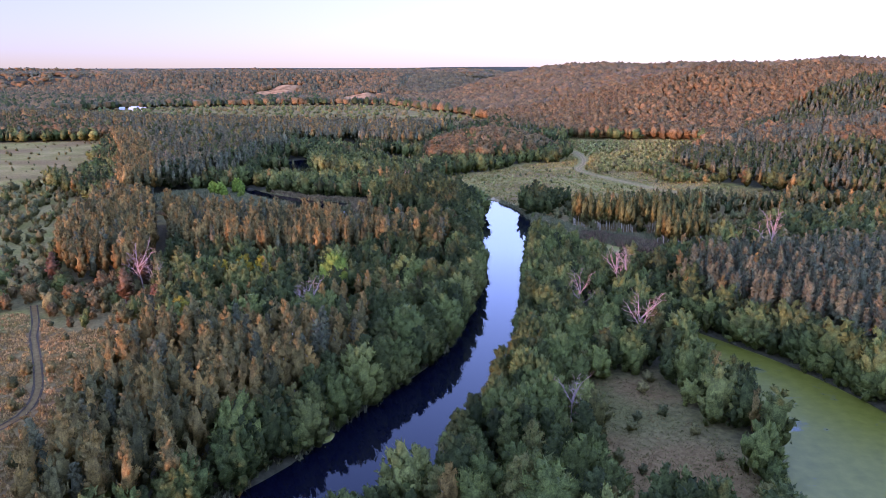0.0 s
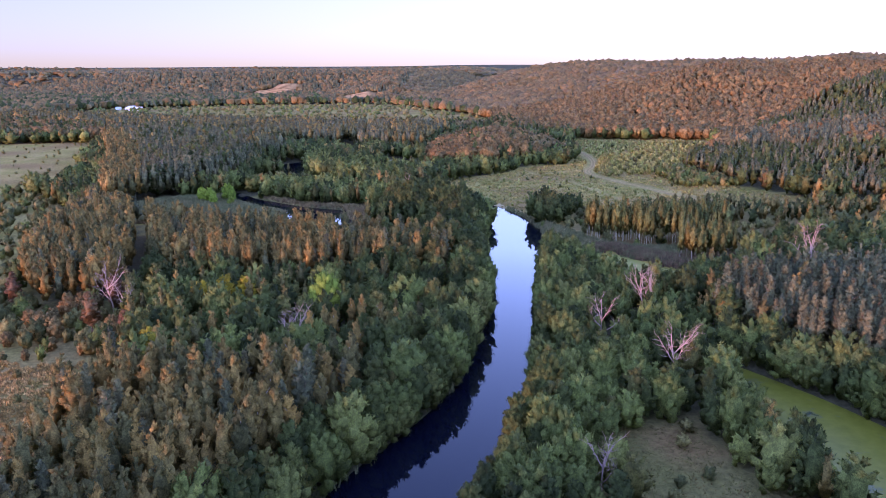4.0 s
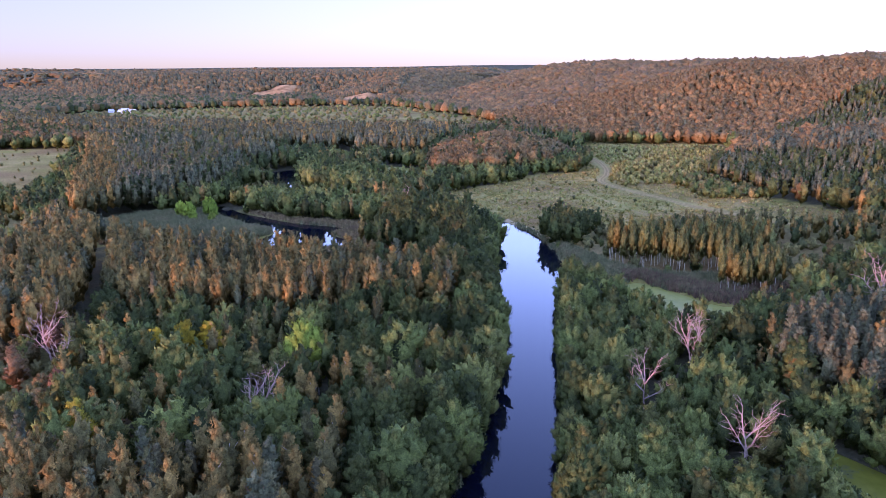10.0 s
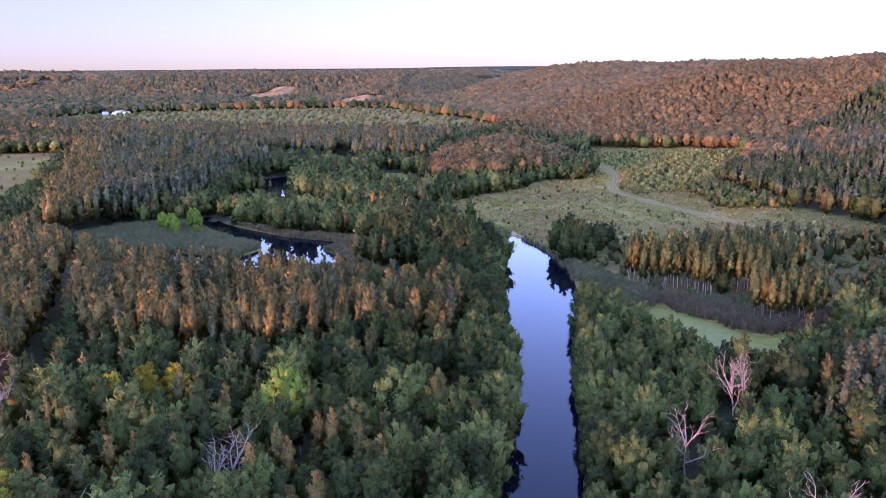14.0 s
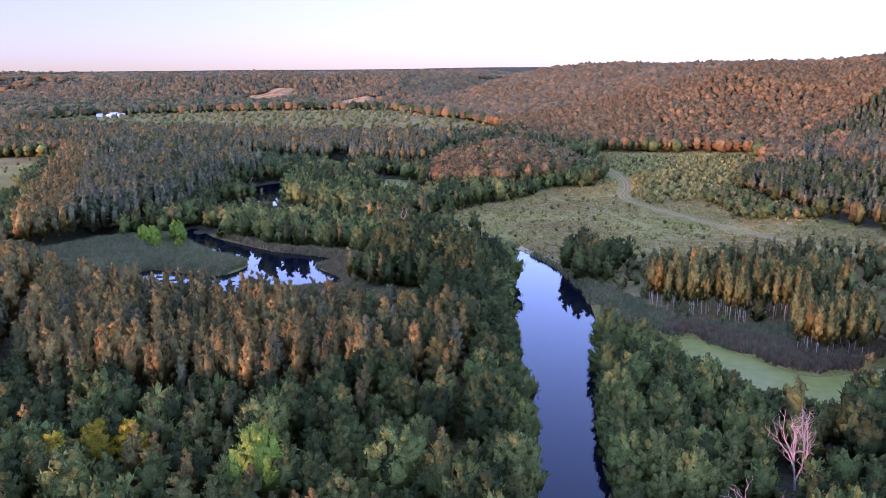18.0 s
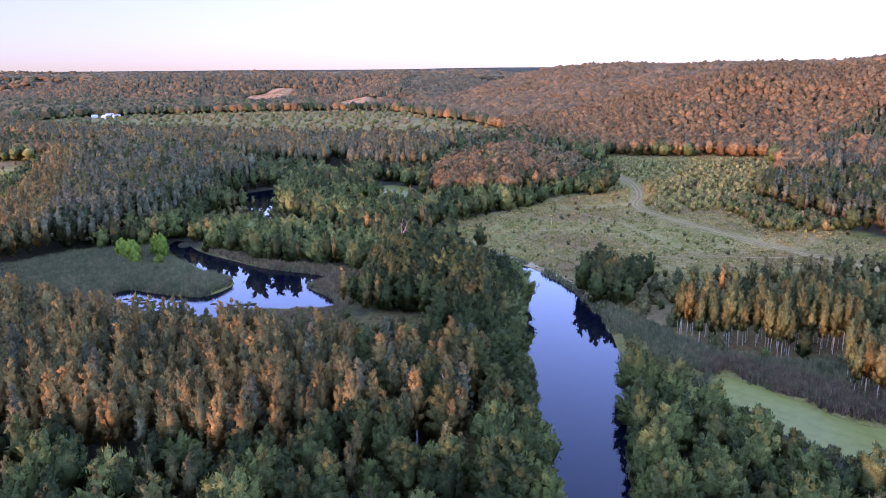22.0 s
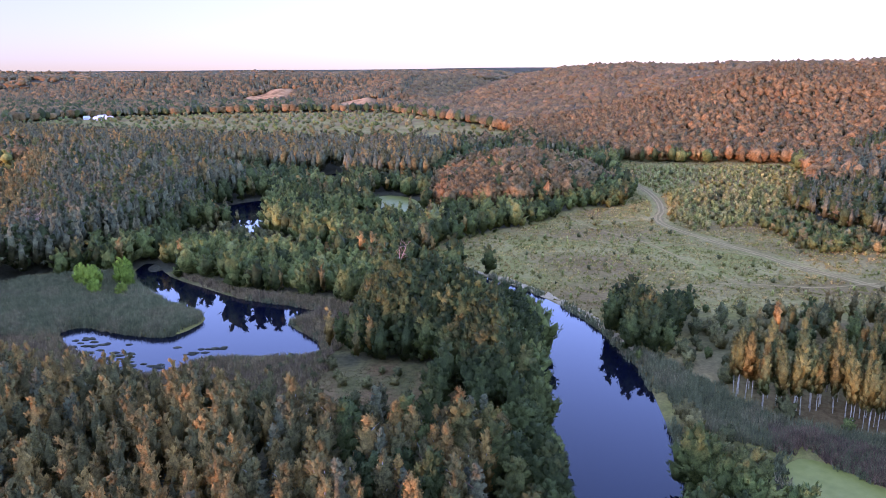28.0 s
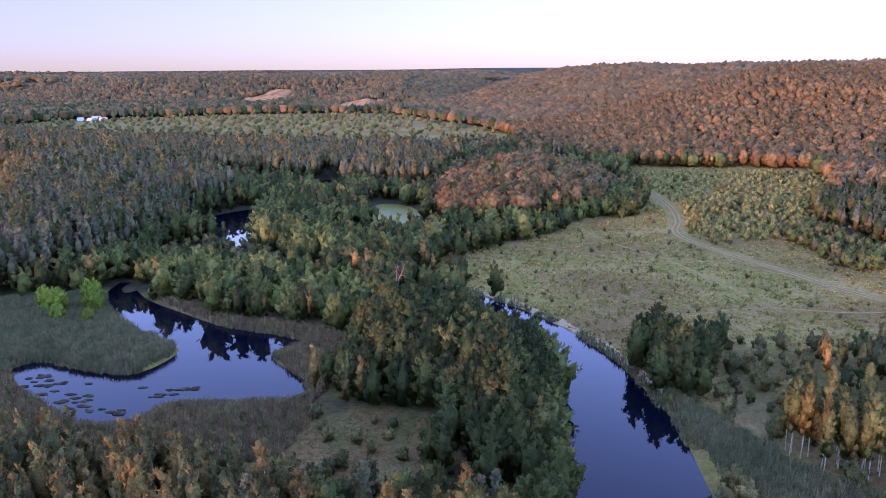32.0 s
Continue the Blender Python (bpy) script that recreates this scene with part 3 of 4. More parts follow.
def stem(points, radii, sides=6):
    """A tapered tube through points."""
    v, f = [], []
    for i, (p, rad) in enumerate(zip(points, radii)):
        for k in range(sides):
            a = 6.283 * k / sides
            v.append((p[0] + rad * np.cos(a), p[1] + rad * np.sin(a), p[2]))
    for i in range(len(points) - 1):
        for k in range(sides):
            k2 = (k + 1) % sides
            a, b_, c, d = i * sides + k, i * sides + k2, (i + 1) * sides + k2, (i + 1) * sides + k
            f += [(a, b_, c), (a, c, d)]
    return np.array(v, float), np.array(f)


def trunk(kind, r):
    H, R, cb, prof = SHAPE[kind]
    top = H * (0.9 if kind in ("birch", "tall_birch", "pine") else 0.6)
    pts = [(r.uniform(-0.2, 0.2) * t, r.uniform(-0.2, 0.2) * t, top * t - (0.4 if t == 0 else 0)) for t in (0, 0.25, 0.55, 1)]
    r0 = (0.0065 if kind == "tall_birch" else 0.012) * H
    out = [stem(pts, [r0 * 1.3, r0, r0 * 0.75, r0 * 0.25])]
    for i in range(4):                     # limbs that reach into the crown
        t = r.uniform(max(cb, 0.2), 0.8)
        z, a = H * t, r.uniform(0, 6.283)
        e = (0.75 * R * np.cos(a), 0.75 * R * np.sin(a), z + 0.12 * H)
        out.append(stem([(0, 0, z), e], [r0 * 0.45, r0 * 0.12], 3))
    return merged(*out)


DETAIL = {"tall_birch": (20, 34), "birch": (22, 32), "pine": (30, 24), "alder": (30, 28), "oak": (28, 24), "willow": (28, 26), "bush": (10, 18), "sapling": (8, 14)}
NEAR, NEXT, MIDDLE, LOW, FAR_ = {}, {}, {}, {}, {}
VARIANTS = 6
rs = np.random.RandomState(11)
for kind, (lobes, per) in DETAIL.items():
    NEAR[kind] = [(crown(kind, rs, lobes, per, 5), trunk(kind, rs)) for _ in range(VARIANTS)]
    NEXT[kind] = [crown(kind, rs, int(lobes * 0.55), int(per * 0.5), 4, 1.4) for _ in range(VARIANTS)]
    MIDDLE[kind] = [crown(kind, rs, 9 if kind != "bush" else 4, 7, 4, 1.8) for _ in range(VARIANTS)]
    LOW[kind] = [crown(kind, rs, 4, 5, 4, 2.2) for _ in range(VARIANTS)]
    FAR_[kind] = [far_crown(kind, rs) for _ in range(VARIANTS)]

# ---------------------------------------------------------------- trees: where they stand
# zone: outline, kinds with their shares, spacing, least and greatest height
ZONES = [
    (FOOT_LOW, {"willow": 0.6, "bush": 0.4}, 3.7, 2.5, 5), (HILL_FOOT, {"pine": 0.6, "alder": 0.4}, 4.6, 8, 12),
    (LEFT_BANK, {"alder": 0.85, "willow": 0.15}, 3.4, 7.5, 11.5), (STRIP_GAP, {}, 1, 0, 0), (DARK_GAP, {}, 1, 0, 0), (BIRCH_EAST, {"tall_birch": 1}, 2.7, 9, 13), (WEED_SHORE, {"willow": 0.45, "alder": 0.55}, 3.6, 7.5, 11.5), (SCRUB, {"bush": 0.5, "oak": 0.3, "willow": 0.2}, 4.2, 2.5, 6), (CLEAR_RIGHT, {"bush": 1}, 9, 1.2, 2.5), (CLEAR_LEFT, {"bush": 1}, 9, 1.2, 3), (CLEAR_MID, {"bush": 1}, 6, 1.5, 3),
    (CLUMP, {"alder": 1.0}, 3.4, 11, 13.5), (REEDS_ISLE, {}, 1, 0, 0), (REEDS_FAR, {}, 1, 0, 0), (BIRCH_ROW, {"tall_birch": 1}, 2.2, 9.5, 15.5),
    (REEDS_RIGHT, {}, 1, 0, 0), (SHORE_LOW, {"bush": 1}, 3.4, 0.9, 2.0), (BLUFF, {}, 1, 0, 0), (BLUFF_RED, {}, 1, 0, 0), (PALE_FIELDS, {}, 1, 0, 0), (PALE_TOP, {}, 1, 0, 0), (OPEN_WEST, {"bush": 1}, 20, 1, 2), (SAPLINGS, {"sapling": 0.92, "bush": 0.08}, 2.9, 1.6, 3.6), (MEADOW, {"bush": 0.25, "sapling": 0.75}, 7.0, 0.6, 1.9),
    (LOW_BANK, {"bush": 0.5, "willow": 0.5}, 3.6, 2.5, 4.5), (POND_FRONT, {"bush": 1}, 4, 1, 2.5), (ALDERS_MID, {"alder": 1.0}, 3.7, 13, 16), (WILLOWS, {"willow": 0.85, "alder": 0.15}, 4.2, 5.5, 8.8), (WILLOWS_FAR, {"willow": 0.5, "alder": 0.5}, 4.4, 8, 11.5),
    # PINE_BELT: birches mixed in, their leaf colour gives it a warm sunlit tone
    (SOUTH_SHORE, {"bush": 0.6, "willow": 0.3, "birch": 0.1}, 4.4, 2, 4), (BEHIND_WILLOWS, {"bush": 1}, 4, 2, 4), (OAK_FRONT, {"alder": 0.6, "willow": 0.4}, 4.4, 5, 8.5), (OAKS, {"oak": 0.85, "alder": 0.15}, 5.6, 8.5, 12), (PINE_BELT, {"pine": 0.6, "birch": 0.4}, 4.2, 14, 18.5), (BIRCH_EDGE, {"birch": 0.95, "pine": 0.05}, 3.6, 12.5, 16.5), (DARK_BELT, {"pine": 0.6, "alder": 0.4}, 4.5, 8, 12), (HILL_SHADE_PINES, {"pine": 0.7, "alder": 0.3}, 5, 9, 13), (HILL_SPUR, {"pine": 0.85, "oak": 0.15}, 5, 11, 16), (PINES_LEFT, {"pine": 0.8, "birch": 0.1, "alder": 0.1}, 3.9, 14, 19),
    (EDGE_LEFT, {"birch": 0.92, "pine": 0.08}, 3.1, 11, 16), (BIRCH_STAND, {"birch": 0.95, "pine": 0.05}, 3.0, 10, 15), (MIXED, {"birch": 0.6, "pine": 0.2, "alder": 0.2}, 3.2, 10, 15),
    (NEAR_LEFT, {"birch": 0.86, "pine": 0.14}, 3.0, 9.5, 14.5), (PINES_RIGHT, {"pine": 0.97, "birch": 0.03}, 3.2, 11.5, 14.5),
    (GREY_ROW, {"birch": 0.7, "bush": 0.1, "alder": 0.2}, 4.4, 6, 9.5), (LOW_RIGHT, {"bush": 0.8, "willow": 0.2}, 4.6, 2, 4.5), (FIELD, {"bush": 1}, 17, 1, 2.5), (SHRUBLAND, {"bush": 0.6, "willow": 0.25, "birch": 0.15}, 6.5, 2, 6),
    # HILL_FAR: pine share raised so that leaf colour mutes it as haze would
    (FLATS, {"bush": 0.6, "willow": 0.4}, 16, 2, 6), (HILL, {"oak": 0.95, "pine": 0.05}, 5.8, 9.5, 12.5), (HILL_FAR, {"oak": 0.4, "pine": 0.6}, 6.5, 9, 13),
]
GREEN_MID = [(-86, 205), (-60, 216), (-20, 220), (-3, 216), (-4, 180), (-10, 160), (-30, 152), (-60, 152), (-66, 166), (-80, 180)]
BACK_LOW = [(34, 272), (33, 241), (40, 241), (46, 233), (49, 218), (54, 206), (62, 205), (72, 219), (58, 224), (52, 240), (52, 262)]
EAST_BANK = [(4, 84), (6, 112), (12, 128), (17, 150), (21, 170), (24, 192), (28, 217), (33, 240), (40, 241), (46, 233), (49, 218), (54, 206), (57, 200), (56, 170), (50, 130), (48, 84)]
ZONES += [(BACK_LOW, {"bush": 0.8, "willow": 0.2}, 3.4, 1.2, 3.2), (GREEN_MID, {"alder": 0.55, "willow": 0.2, "birch": 0.25}, 3.8, 5.5, 11.5), (EAST_BANK, {"alder": 0.55, "willow": 0.45}, 3.9, 5, 9.5)]
DOMED = (ALDERS_MID, CLUMP, OAKS, PINES_LEFT)
OTHER = ({"alder": 0.62, "birch": 0.24, "willow": 0.14}, 4.2, 7.5, 12)
OTHER_FAR = ({"alder": 0.45, "oak": 0.3, "pine": 0.25}, 5.5, 9, 15)


TRACK = [(60, 690), (80, 610), (91, 564), (96, 536), (95, 497), (89, 466), (82.5, 448), (82, 433), (90, 408), (99, 386), (107, 366), (130, 330), (160, 300)]
FOOTPATHS = [[(20, 425), (45, 410), (62, 398), (80, 400)], [(46, 455), (52, 430), (66, 405), (72, 382), (80, 352)], [(66, 405), (82, 398), (96, 384)], [(34, 440), (56, 436), (74, 446)], [(55, 345), (75, 352), (100, 348), (120, 352)]]
LANE = [(-106, 182), (-98, 168), (-93.4, 158.6), (-85.5, 145.2), (-77.7, 131), (-74.6, 122), (-75, 116), (-80, 106), (-90, 95)]


def off_tracks(x, y, paths=()):
    out = np.ones(x.shape, bool)
    for line, keep in ((TRACK, 4.0), (LANE, 1.3)) + tuple((p, 1.3) for p in paths):
        for (ax, ay), (bx, by) in zip(line, line[1:]):
            dx, dy = bx - ax, by - ay
            t = np.clip(((x - ax) * dx + (y - ay) * dy) / (dx * dx + dy * dy), 0, 1)
            out &= np.hypot(x - ax - t * dx, y - ay - t * dy) > keep
    for ax, ay in ((43, 151), (43, 148), (45, 187.5), (48.5, 190), (33.7, 172.5), (21.5, 114), (99, 215.5), (-145, 390), (-28.5, 187.5), (-54, 194), (-59.5, 192), (-83, 196), (-81, 180), (-30.5, 166)):
        out &= np.hypot(x - ax, y - ay) > 3.2
    return out


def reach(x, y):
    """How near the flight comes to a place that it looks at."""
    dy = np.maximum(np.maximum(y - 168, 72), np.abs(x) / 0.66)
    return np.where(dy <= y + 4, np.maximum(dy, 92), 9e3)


def plant(cell, lo, hi, x0, x1, y0, y1, seed, rear=False):
    """Trees zone by zone, each zone on its own loose grid; an earlier zone keeps its ground from the later ones."""
    out = []
    rest = [(None, *OTHER), (None, *OTHER_FAR)]
    for at, (poly, kinds, space, h0, h1) in enumerate(ZONES + rest):
        if not kinds:
            continue
        r = np.random.RandomState(seed * 100 + at)
        step = max(space, cell)
        a0, a1, b0, b1 = x0, x1, y0, y1
        if poly:
            q = np.array(poly)
            a0, a1, b0, b1 = max(a0, q[:, 0].min()), min(a1, q[:, 0].max()), max(b0, q[:, 1].min()), min(b1, q[:, 1].max())
        if a1 <= a0 or b1 <= b0:
            continue
        X, Y = np.meshgrid(np.arange(a0, a1, step), np.arange(b0, b1, step))
        X, Y = (X + r.uniform(-0.46, 0.46, X.shape) * step).ravel(), (Y + r.uniform(-0.46, 0.46, Y.shape) * step).ravel()
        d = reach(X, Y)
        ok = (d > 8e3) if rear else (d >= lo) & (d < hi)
        if not poly:
            ok &= (Y > 640) == (at > len(ZONES))
        X, Y = X[ok], Y[ok]
        inner = sd(poly, X, Y) if poly else np.full(X.shape, 50.0)
        ok = inner > 0
        for other, *_ in ZONES[:at]:
            q = np.array(other)
            near = ok & (X > q[:, 0].min()) & (X < q[:, 0].max()) & (Y > q[:, 1].min()) & (Y < q[:, 1].max())
            if near.any():
                ok[near] &= sd(other, X[near], Y[near]) <= 0
        X, Y, inner = X[ok], Y[ok], inner[ok]
        ok = (wet(X, Y) < -0.9) & off_tracks(X, Y)
        X, Y, inner = X[ok], Y[ok], inner[ok]
        if not len(X):
            continue
        names = sorted(kinds)
        p = np.array([kinds[k] for k in names])
        for k, x, y, e in zip(r.choice(len(names), len(X), p=p / p.sum()), X, Y, inner):
            hh = r.uniform(h0, h1) * (0.8 if names[k] == "bush" and h1 > 6 else 1)
            if poly in DOMED:
                hh *= 0.7 + 0.3 * min(e / 9.0, 1.0)
            out.append((names[k], x, y, hh))
    return out


def scatter(name, trees, lods, label, category, spread=1.0):
    """Many trees of one kind joined into one mesh."""
    r = np.random.RandomState(len(trees))
    V, F, T, N, n = [], [], [], [], 0
    if not trees:
        return
    kind = trees[0][0]
    H = SHAPE[kind][0]
    xs, ys = np.array([t[1] for t in trees]), np.array([t[2] for t in trees])
    zs = height(xs, ys)
    for (k, x, y, hh), z in zip(trees, zs):
        v, f, nn = lods[k][r.randint(VARIANTS)]
        a, s = r.uniform(0, 6.283), hh / H
        w = s * r.uniform(0.85, 1.2) * spread
        c, sn = np.cos(a) * w, np.sin(a) * w
        q = np.empty_like(v)
        q[:, 0], q[:, 1], q[:, 2] = v[:, 0] * c - v[:, 1] * sn + x, v[:, 0] * sn + v[:, 1] * c + y, v[:, 2] * s + z
        V.append(q)
        ca, sa = np.cos(a), np.sin(a)
        N.append(np.stack([nn[:, 0] * ca - nn[:, 1] * sa, nn[:, 0] * sa + nn[:, 1] * ca, nn[:, 2]], -1))
        F.append(f + n)
        T.append(np.full(len(f), r.uniform()))
        n += len(v)
    me = mesh_from(name, np.concatenate(V), np.concatenate(F), LEAF[kind], np.concatenate(T), normals=np.concatenate(N))
    return tagged(new(name, me), label, category, kind="stuff")


def by_kind(trees):
    out = {}
    for t in trees:
        out.setdefault(t[0], []).append(t)
    return out


LABEL = {
    "sapling": ("birch_sapling", "pale yellow-green birch sapling in the meadow", "sapling"),
    "tall_birch": ("birch_tree", "slender birch with bare white stem and golden crown", "birch"),
    "birch": ("birch_tree", "slender birch with white trunk and yellowing leaves", "birch"), "pine": ("pine_tree", "tall Scots pine with blue-green needles and reddish trunk", "pine"),
    "alder": ("alder_tree", "dark green leafy alder with full crown", "alder"), "oak": ("oak_tree", "broad round-crowned oak turning brown", "oak"),
    "willow": ("willow_tree", "bushy bright green willow near the water", "willow"), "bush": ("shrub", "low pale green shrub in the grass", "shrub"),
}
PLURAL = {"sapling": "saplings", "tall_birch": "golden_birches", "birch": "birches", "pine": "pines", "alder": "alders", "oak": "oaks", "willow": "willows", "bush": "shrubs"}

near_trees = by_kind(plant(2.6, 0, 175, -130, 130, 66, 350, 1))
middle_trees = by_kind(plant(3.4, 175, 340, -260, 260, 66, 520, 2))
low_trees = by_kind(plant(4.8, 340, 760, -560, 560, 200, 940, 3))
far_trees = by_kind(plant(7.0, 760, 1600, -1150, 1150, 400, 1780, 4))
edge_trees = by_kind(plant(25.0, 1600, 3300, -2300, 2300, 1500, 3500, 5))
# unseen trees added behind the flight, partly 1.6 times taller, to shade the valley
unseen_shade_trees = by_kind([(k, x, y, h * (1.6 if -140 < x < 60 and k != "bush" else 1)) for k, x, y, h in plant(8.0, 0, 0, -420, 300, -420, 240, 6, rear=True)])

# trees that lean over the water's edge
r_edge = np.random.RandomState(23)
for water in (WATERS[0], WATERS[5]):
    outline = np.array(water)
    for p, q in zip(outline, np.roll(outline, -1, 0)):
        ln = np.linalg.norm(q - p)
        side = np.array((-(q - p)[1], (q - p)[0])) / (ln + 1e-9)          # away from the water
        if water is WATERS[5]:
            side = -side
        count = max(1, round(ln / 2.3)) if ln > 0.5 else 0
        for i in range(count):
            x, y = p + (q - p) * (i + r_edge.uniform()) / count + side * r_edge.uniform(0.5, 1.6)
            west = (q - p)[1] > 0
            if water is WATERS[5]:
                keep, low, high = y > 70 and not (x < 58 and 100 < y < 138 and r_edge.uniform() < 0.45), (5.0 if west else 3.0), (9.0 if west else 6.5)
            else:
                keep, low, high = 66 < y < (330 if west else 236), (5.0 if west else 4.0), (9.5 if west else 7.5)
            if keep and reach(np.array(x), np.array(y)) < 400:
                kind = "willow" if r_edge.uniform() < 0.35 else "alder"
                near_trees[kind].append((kind, x, y, r_edge.uniform(low, high)))


r_row = np.random.RandomState(17)
row = []
for bx in np.arange(48, 101, 1.9):
    for by in np.arange(259, 283, 1.9):
        x, y = bx + r_row.uniform(-0.8, 0.8), by + r_row.uniform(-0.8, 0.8)
        if float(sd(BIRCH_ROW, np.array([x]), np.array([y]))[0]) > 0 and r_row.uniform() < 0.52:
            row.append(("tall_birch", x, y, r_row.uniform(9.5, 15.5)))
near_trees["tall_birch"] = row + [t for t in near_trees.get("tall_birch", []) if t[1] < 20 or t[2] < 258]


def near_kind(kind, trees, most):
    """The nearest trees stand as things of their own, the rest as one wood."""
    name, label, cat = LABEL[kind]
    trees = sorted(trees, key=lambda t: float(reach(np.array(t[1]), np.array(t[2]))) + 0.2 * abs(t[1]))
    own, rest = trees[:most], trees[most:]
    H, r, first = SHAPE[kind][0], np.random.RandomState(77), {}
    zs = height(np.array([t[1] for t in own]), np.array([t[2] for t in own])) if own else []
    for (k, x, y, hh), z in zip(own, zs):
        i, s = r.randint(VARIANTS), hh / H
        w = s * r.uniform(0.88, 1.18)
        m = Matrix.LocRotScale((x, y, float(z) - 0.05), Euler((r.uniform(-0.03, 0.03), r.uniform(-0.03, 0.03), r.uniform(0, 6.283))), (w, w, s))
        if i not in first:
            (cv, cf, cn), (tv, tf) = NEAR[kind][i]
            ob = tagged(new(name), label, cat, PLURAL[kind].replace("_", " ") + " of the river wood")
            stem_ob = new("trunk", mesh_from("trunk", tv, tf, BARK[kind]))
            crown_ob = new("crown", mesh_from("crown", cv, cf, LEAF[kind], np.zeros(len(cf)), normals=cn))
            stem_ob.parent = crown_ob.parent = ob
            ob.matrix_basis = m
            first[i] = ob
        else:
            o = copy_thing(first[i], Matrix.Identity(4))
            o.matrix_basis = m
    scatter(PLURAL[kind], rest, NEXT, "wood of many " + PLURAL[kind].replace("_", " ") + " along the river", "wood")


for kind, trees in near_trees.items():
    near_kind(kind, trees, {"birch": 165, "tall_birch": 135, "sapling": 100, "pine": 200, "oak": 100, "willow": 200}.get(kind, 285))
for lots, lods, word, spread in ((middle_trees, MIDDLE, "middle distance", 1.15), (low_trees, LOW, "valley", 1.32), (far_trees, FAR_, "hills", 1.42), (edge_trees, FAR_, "horizon", 3.0), (unseen_shade_trees, FAR_, "valley behind", 1.3)):
    for kind, trees in lots.items():
        scatter("wood_of_" + PLURAL[kind], trees, lods, "dense wood of " + PLURAL[kind].replace("_", " ") + " in the " + word, "wood", spread)


# ---------------------------------------------------------------- single trees that stand out
def limb(p0, direction, length, r0, rng, bends=4, wander=0.35, sides=5):
    """A crooked tapering branch; returns its mesh arrays and the points along it."""
    pts, d = [np.array(p0, float)], np.array(direction, float) / np.linalg.norm(direction)
    for _ in range(bends):
        d = d + rng.normal(size=3) * wander * 0.5 + np.array((0, 0, 0.08))
        d /= np.linalg.norm(d)
        pts.append(pts[-1] + d * length / bends)
    v, f = [], []
    for i, p in enumerate(pts):
        ax = pts[min(i + 1, bends)] - pts[max(i - 1, 0)]
        ax /= np.linalg.norm(ax)
        a = np.cross(ax, (0.3, 0.8, 0.5))
        a /= np.linalg.norm(a)
        b_ = np.cross(ax, a)
        rad = r0 * (1 - 0.82 * i / bends)
        v += [p + rad * (a * math.cos(6.283 * k / sides) + b_ * math.sin(6.283 * k / sides)) for k in range(sides)]
    for i in range(bends):
        for k in range(sides):
            k2 = (k + 1) % sides
            q = (i * sides + k, i * sides + k2, (i + 1) * sides + k2, (i + 1) * sides + k)
            f += [(q[0], q[1], q[2]), (q[0], q[2], q[3])]
    return (np.array(v), np.array(f)), pts


def ground_at(x, y):
    return float(height(np.array([x]), np.array([y]))[0])


def dead_tree(x, y, h, forks, seed, spread=0.6, label="dead tree with bare pinkish-grey branches among the green wood"):
    r = np.random.RandomState(seed)
    ob = tagged(new("dead_tree"), label, "dead tree", "dead trees")
    ob.location = (x, y, ground_at(x, y) - 0.1)
    (tv, tf), tp = limb((0, 0, 0), (r.uniform(-0.1, 0.1), r.uniform(-0.1, 0.1), 1), h * 0.55, 0.02 * h, r, 4, 0.12, 7)
    new("trunk", mesh_from("trunk", tv, tf, DEADWOOD)).parent = ob
    for i in range(forks):
        a = 6.283 * i / forks + r.uniform(-0.4, 0.4)
        base = tp[-1] if i < 3 else tp[2 + i % 2]
        pieces = []
        (bv, bf), bp = limb(base, (spread * math.cos(a), spread * math.sin(a), 1.0), h * r.uniform(0.38, 0.55), 0.0125 * h, r)
        branch = new("branch", mesh_from("branch", bv, bf, DEADWOOD))
        branch.parent = ob
        for p in bp[1:]:
            for _ in range(2):
                d = (r.normal() * 0.7 + spread * math.cos(a), r.normal() * 0.7 + spread * math.sin(a), r.uniform(0.2, 1.0))
                (cv, cf), cp = limb(p, d, h * r.uniform(0.1, 0.2), 0.0055 * h, r, 3, 0.5, 3)
                pieces.append((cv, cf))
                for q in cp[2:]:
                    (ev, ef), _ = limb(q, (d[0] + r.normal() * 0.8, d[1] + r.normal() * 0.8, d[2]), h * r.uniform(0.05, 0.1), 0.0035 * h, r, 2, 0.5, 3)
                    pieces.append((ev, ef))
        new("twig", mesh_from("twig", *merged(*pieces), DEADWOOD)).parent = branch
    return ob


for i, (x, y, h, n, sp) in enumerate([(43, 151, 12, 6, 0.9), (46.8, 188.3, 12.4, 5, 0.25), (49.2, 190, 12, 4, 0.22), (33.7, 172.5, 10.5, 5, 0.75), (21.5, 114, 9, 5, 0.5), (99, 215.5, 16, 6, 0.5),
                                      (-145, 390, 14, 6, 0.5), (-152, 392, 11, 5, 0.35), (-30.5, 166, 11, 6, 0.7), (-33.5, 165, 10, 5, 0.6), (-83, 196, 12.5, 6, 0.6), (-76, 187, 10, 5, 0.5), (-19, 358, 11, 2, 0.2)]):
    dead_tree(x, y, h, n, 40 + i, sp)


def accent(kind, name, x, y, h, mat, label, seed, wide=1.0):
    """A tree whose colour sets it apart."""
    (cv, cf, cn), (tv, tf) = NEAR[kind][seed % VARIANTS]
    ob = tagged(new(name), label, name.replace("_", " "))
    new("trunk", mesh_from("trunk", tv, tf, BARK[kind])).parent = ob
    new("crown", mesh_from("crown", cv, cf, mat, np.zeros(len(cf)), normals=cn)).parent = ob
    k = h / SHAPE[kind][0]
    ob.location, ob.rotation_euler, ob.scale = (x, y, ground_at(x, y) - 0.05), (0, 0, seed), (k * wide, k * wide, k)


